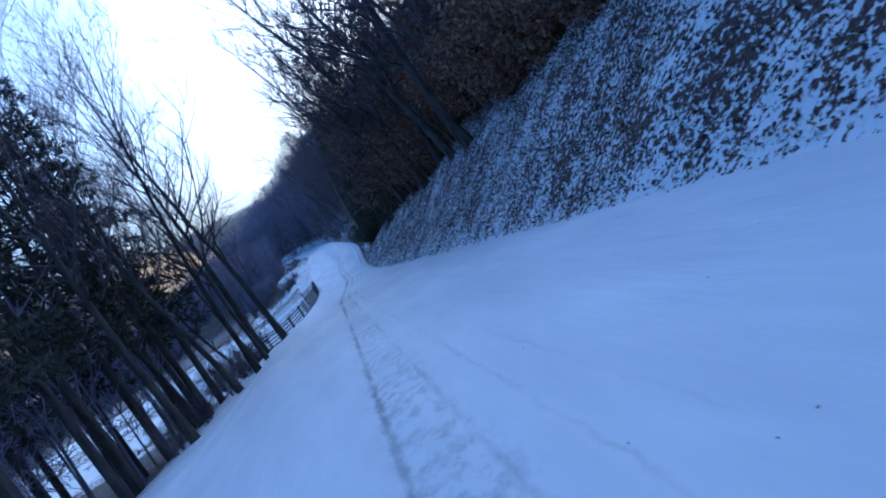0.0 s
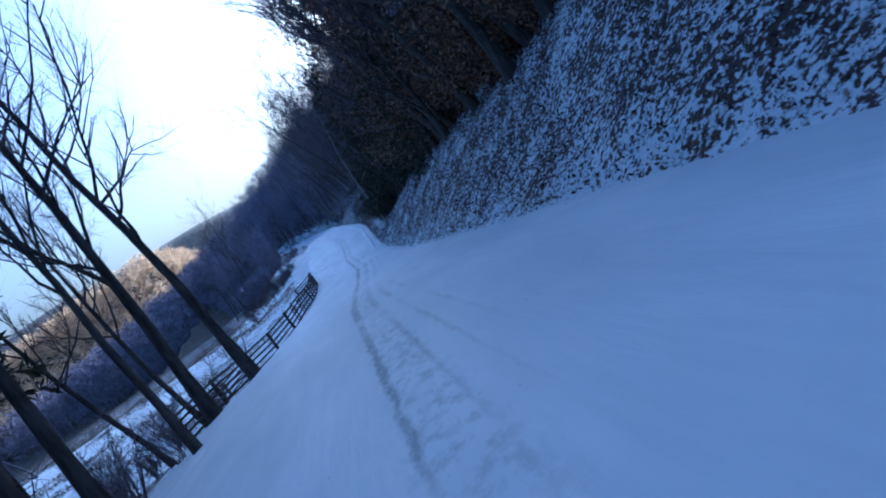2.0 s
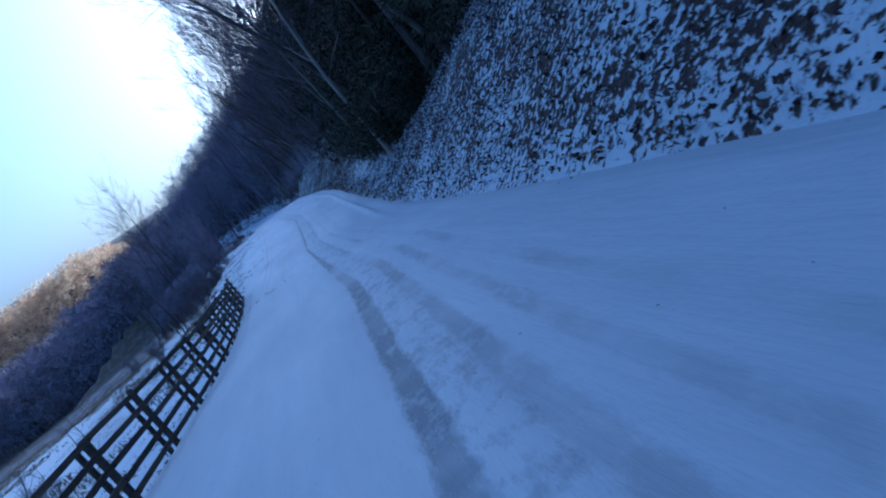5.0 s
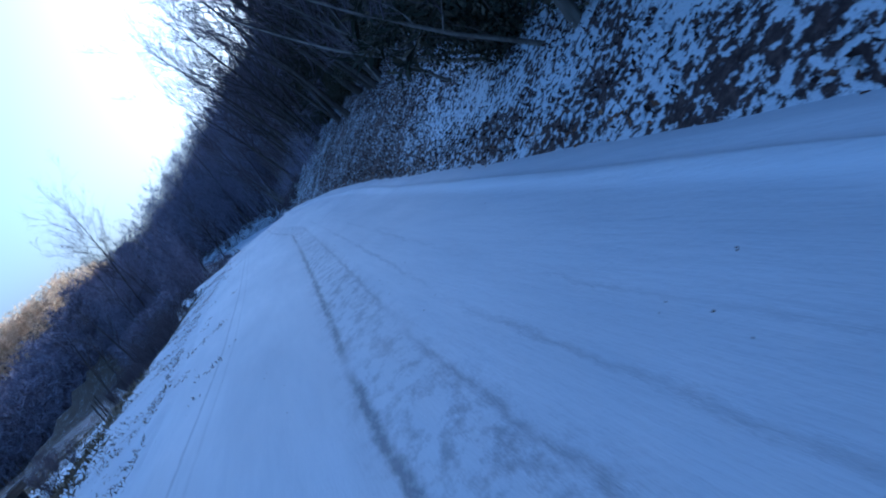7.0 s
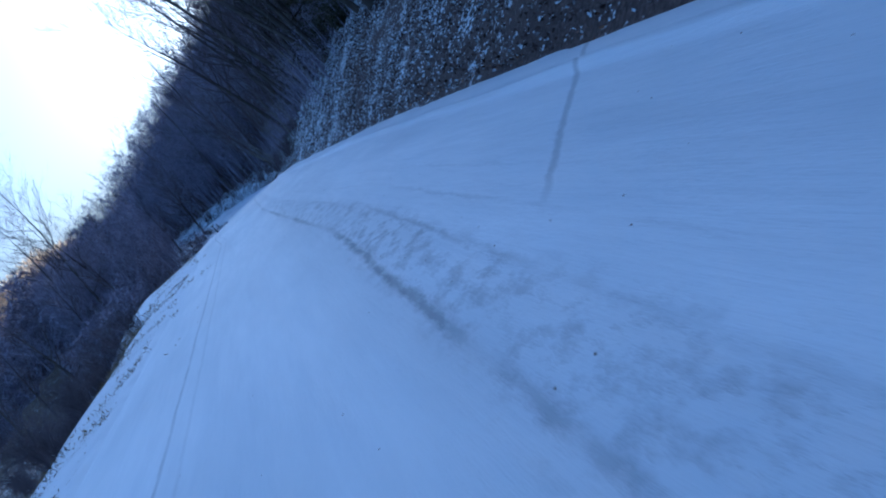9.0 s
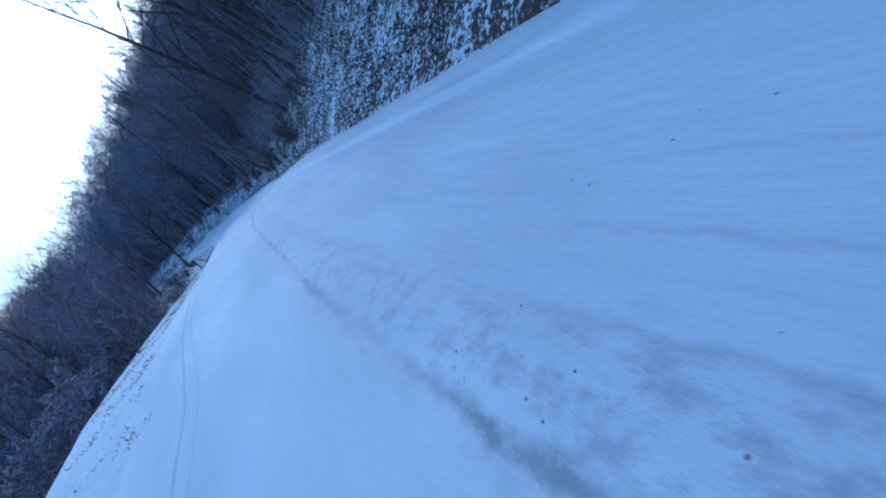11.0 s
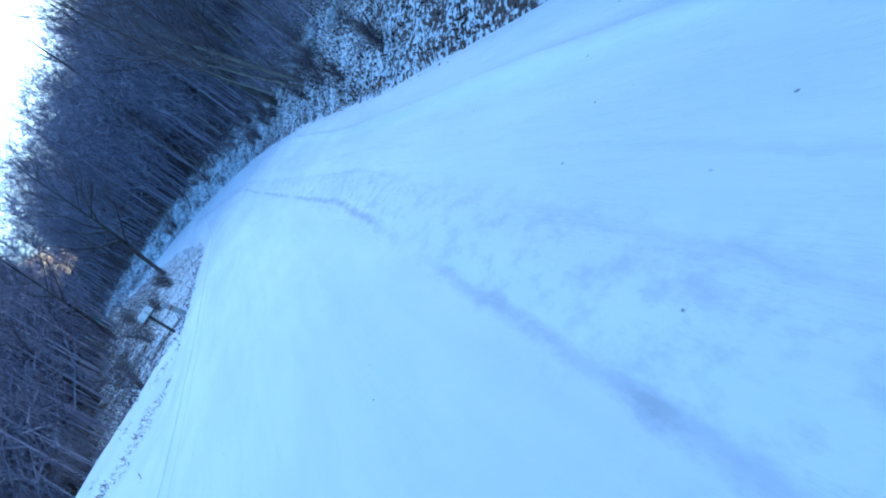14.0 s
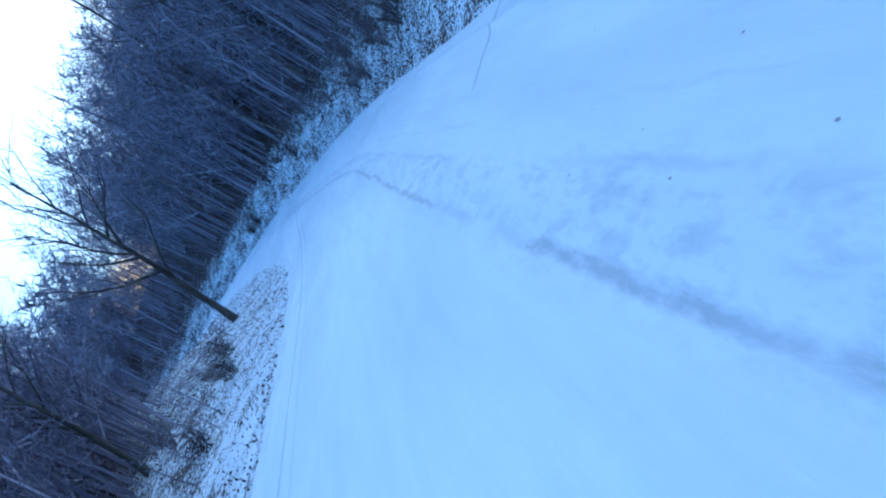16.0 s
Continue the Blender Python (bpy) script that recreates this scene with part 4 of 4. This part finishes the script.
def field_plants():
    kinds = [shrub_meshes(80, 1.8, 16), shrub_meshes(81, 2.4, 10), shrub_meshes(82, 1.4, 22)]
    r = random.Random(8)
    spots = [(-5.4, 121.5), (-6.2, 123), (-7.0, 121), (-6.8, 125), (-7.8, 123.5), (-8.6, 126), (-5.8, 126.5), (-9.2, 123), (-7.4, 127.5), (-11.3, 112), (-12.6, 119), (-6.4, 128), (-7.2, 130.5), (-5.8, 133), (-8.5, 127), (-5.2, 136), (-7, 139), (-9.5, 78), (-10.5, 83), (-8.2, 58), (-9.5, 55), (-11, 60),
             (-13, 66), (-7.5, 54.5), (-8.6, 51), (-10.4, 52), (-12, 57), (-15, 70), (-10, 47), (-8.4, 44), (-7.4, 41), (-9, 37), (-5.9, 36.5), (-7, 29), (-7.5, 26),
             (-5.4, 208), (-4.8, 204.5), (-5.6, 201), (-6.2, 197), (-6.8, 192), (-6, 188.5), (-7.2, 184), (-7.8, 205),
             (-14.4, 177), (-16.8, 168), (-17.6, 160), (-16.5, 154), (-13.6, 146), (-9.5, 182), (-11.2, 180), (-11.9, 148.4), (-12.8, 147.6), (-13.7, 150.5), (-15.5, 152), (-10.6, 146.5), (-12.2, 150.2), (-14.6, 148.3), (-10.4, 144.5), (-11.3, 145.8), (-12.4, 145.2), (-13.2, 146.6), (-14.2, 146), (-15.2, 147.2), (-16.3, 148.6), (-9.6, 143.2), (-11.8, 143.9), (-10.8, 147.7), (-13.4, 148.6), (-16.8, 150.8), (-18, 131), (-17, 128), (-16.2, 143), (-14.9, 144.6), (-6.6, 39), (-6.4, 33), (-7.2, 24), (-6.8, 44)]
    for x, y in spots:
        ob = new("shrub", kinds[r.randrange(3)])
        ob.matrix_basis = pose(x, y, height(x, y), 0, 0, r.uniform(0, 360)) @ Matrix.Scale(r.uniform(0.7, 1.2), 4)
        tagged(ob, "leafless twiggy shrub rising from thin snow", "shrub", "shrubs beside the road")
    for k in range(60):
        s, d = r.uniform(150, 236), r.uniform(0.5, 3.2)
        ob = new("shrub", kinds[r.randrange(3)])
        ob.matrix_basis = pose(*along(s, d), 0, 0, r.uniform(0, 360)) @ Matrix.Scale(r.uniform(0.45, 0.8), 4)
        tagged(ob, "low leafless brush on the snowy roadside slope", "shrub", "brush below the hillside")
    slim = [bare_tree_meshes(90, 4.5, 0.045, 6, 0.35, (0.1, 0), twigs=2), bare_tree_meshes(91, 5.5, 0.05, 7, 0.3, (-0.1, 0.1), twigs=2)]
    for x, y in [(-9.4, 74), (-10.2, 76.5), (-12.5, 88), (-11.6, 92), (-14, 97), (-19, 116), (-16.5, 84), (-10.5, 66)]:
        thing_of("sapling", slim[r.randrange(2)], (x, y, height(x, y)), "thin bare sapling standing in the snowy field", "tree", "saplings in the field", r.uniform(0.5, 0.85), r.uniform(0, 360))
    for x, y in [(-9.6, 118), (-10.2, 119.5), (-10.9, 121)]:
        bm = bmesh.new()
        bmesh.ops.create_cone(bm, cap_ends=True, segments=8, radius1=0.045, radius2=0.035, depth=1.9)
        ob = new("stake", bm_mesh("stake", bm, M_BOARD))
        ob.matrix_basis = pose(x, y, height(x, y) + 0.75, 3, 4, 0)
        tagged(ob, "thin weathered wooden stake in the field", "stake", "stakes in the field")


field_plants()


# ---------------------------------------------------------------- round the bend
def skyline_trees():
    label = "tall bare tree standing above the woods"
    for x, y, tall, seed, lean in [(10.5, 163.5, 16, 201, (-0.18, 0)), (-18, 189, 23, 202, (0.02, 0)), (-20.5, 192, 19, 203, (0.05, 0)), (-15.5, 193, 17, 204, (-0.05, 0)),
                                   (7.8, 208, 17, 205, (-0.2, 0)), (11, 128, 15, 206, (-0.22, 0)), (9.5, 101, 15, 207, (-0.2, 0.1))]:
        thing_of("bare_tree", bare_tree_meshes(seed, tall, 0.2, 18, 0.3, lean, twigs=6), (x, y, height(x, y)), label, "tree", "tall bare trees")


skyline_trees()


def spit_tree():
    x, y = -6.2, 214.2
    thing_of("bare_tree", bare_tree_meshes(101, 11.5, 0.17, 15, 0.28, (0.10, 0.0), 0.75, twigs=5), (x, y, height(x, y)),
             "lone bare tree with spreading limbs beside the bend", "tree")
    r = random.Random(3)
    kinds = [bare_tree_meshes(103 + k, 11 + k, 0.14 + 0.02 * k, 13, 0.2, (0.15 - 0.1 * k, 0.0)) for k in range(3)]
    for x, y in [(-9.5, 206), (-10.5, 199), (-11.8, 192), (-15, 186), (-12.5, 203), (-14, 194), (-17.6, 178), (-19, 170), (-20, 163), (-19.5, 155), (-14, 212), (-16, 205)]:
        thing_of("bare_tree", kinds[r.randrange(3)], (x, y, height(x, y)), "leaning bare tree below the road", "tree", "bare trees below the bend", r.uniform(0.7, 1.1), r.uniform(0, 360))


spit_tree()


def twin_boxes():
    x, y = -2.95, 186.3
    z = height(x, y)
    root = tagged(new("mailbox"), "pair of white metal boxes on a thin wooden post", "mailbox")
    bm = bmesh.new()
    bmesh.ops.create_cube(bm, size=1)
    bmesh.ops.scale(bm, vec=(0.08, 0.08, 1.2), verts=bm.verts)
    bmesh.ops.bevel(bm, geom=bm.edges[:], offset=0.008, segments=1, affect="EDGES")
    bmesh.ops.translate(bm, vec=(0, 0, 0.38), verts=bm.verts)
    part("post", bm_mesh("post", bm, M_BOARD), root)
    part("crossboard", box("crossboard", (-0.25, 0, 0.97), (0.25, 0, 0.97), 0.04, 0.30), root)
    for k in (-1, 1):
        bm = bmesh.new()
        pts = [(-0.10, 0.0), (0.10, 0.0), (0.10, 0.17)] + [(0.10 * math.cos(a), 0.17 + 0.09 * math.sin(a)) for a in np.linspace(0.2, math.pi - 0.2, 9)] + [(-0.10, 0.17)]
        rings = [[bm.verts.new((q[0], yy, q[1])) for q in pts] for yy in (-0.24, 0.24)]
        for i in range(len(pts)):
            j = (i + 1) % len(pts)
            bm.faces.new((rings[0][i], rings[0][j], rings[1][j], rings[1][i]))
        bm.faces.new(rings[0][::-1])
        bm.faces.new(rings[1])
        bmesh.ops.recalc_face_normals(bm, faces=bm.faces)
        bmesh.ops.translate(bm, vec=(0.125 * k, 0, 0.99), verts=bm.verts)
        b = part("box", bm_mesh("box", bm, M_WHITE), root, "white enamelled metal box")
        bm = bmesh.new()
        bmesh.ops.create_cube(bm, size=1)
        bmesh.ops.scale(bm, vec=(0.19, 0.012, 0.19), verts=bm.verts)
        bmesh.ops.bevel(bm, geom=bm.edges[:], offset=0.004, segments=1, affect="EDGES")
        bmesh.ops.translate(bm, vec=(0.125 * k, -0.248, 1.10), verts=bm.verts)
        part("door", bm_mesh("door", bm, M_WHITE), b)
    root.matrix_basis = pose(x, y, z, 0, 0, 25)


def marker_post():
    x, y = -2.45, 187.3
    z = height(x, y)
    root = tagged(new("marker_post"), "round-topped pale plastic utility post with a red band", "post")
    bm = bmesh.new()
    prof = [(0.10, -0.2), (0.10, 0.62), (0.105, 0.63), (0.105, 0.80)] + [(0.105 * math.cos(a), 0.80 + 0.09 * math.sin(a)) for a in np.linspace(0.2, 1.5, 5)]
    rings = [[bm.verts.new((r * math.cos(t), r * math.sin(t), h)) for t in np.linspace(0, 2 * math.pi, 17)[:-1]] for r, h in prof]
    for a, b in zip(rings, rings[1:]):
        for i in range(16):
            bm.faces.new((a[i], a[(i + 1) % 16], b[(i + 1) % 16], b[i]))
    bm.faces.new(rings[-1])
    part("tube", bm_mesh("tube", bm, M_GREYPLASTIC, False), root)
    bm = bmesh.new()
    rings = [[bm.verts.new((r * math.cos(t), r * math.sin(t), h)) for t in np.linspace(0, 2 * math.pi, 17)[:-1]] for r, h in ((0.104, 0.48), (0.104, 0.55))]
    for i in range(16):
        bm.faces.new((rings[0][i], rings[0][(i + 1) % 16], rings[1][(i + 1) % 16], rings[1][i]))
    part("band", bm_mesh("band", bm, M_REDBAND, False), root, "faded red band")
    root.matrix_basis = pose(x, y, z, 6, -8, 0)


twin_boxes()
marker_post()


def rocks():
    r = random.Random(17)
    spots = [(193, 2.6, 0.6), (194.6, 2.9, 0.5), (191.6, 2.9, 0.45), (192.4, 3.4, 0.4), (199, 2.6, 0.55), (204, 2.2, 0.5), (171, 2.6, 0.5), (184, 2.4, 0.5), (211, 2.6, 0.6)]
    for s, d, size in spots:
        bm = bmesh.new()
        bmesh.ops.create_icosphere(bm, subdivisions=3, radius=1)
        k = r.uniform(0, 50)
        for v in bm.verts:
            f = 1 + 0.45 * noise.noise(v.co * 1.5 + Vector((k, 0, 0))) + 0.25 * noise.noise(v.co * 4 + Vector((0, k, 0)))
            v.co = Vector((v.co.x * f * size, v.co.y * f * size * 1.3, v.co.z * f * size * 0.7))
        ob = new("boulder", bm_mesh("boulder", bm, M_ROCK))
        x, y, z = along(s, d)
        ob.matrix_basis = pose(x, y, z + 0.05, r.uniform(-15, 15), r.uniform(-15, 15), r.uniform(0, 360))
        tagged(ob, "grey boulder half covered with snow on the slope", "rock", "boulders on the slope")
    # fallen branch beside the boxes
    s = Shape()
    rr = random.Random(4)
    pts = shoot(rr, Vector((0, 0, 0.05)), Vector((1, 0.2, 0.12)), 2.2, 5, 0.15, 0)
    s.tube(pts, [0.05, 0.045, 0.04, 0.03, 0.02, 0.01], 6)
    for k in range(6):
        s.spike(pts[1 + k % 4], pts[1 + k % 4] + rand_dir(rr) * 0.6, 0.014)
    ob = new("fallen_branch", s.mesh("fallen_branch", M_PALE_BARK))
    x, y = -4.6, 189.5
    ob.matrix_basis = pose(x, y, height(x, y) + 0.15, 0, 0, 20)
    tagged(ob, "pale fallen branch lying on the snowy verge", "branch")


rocks()
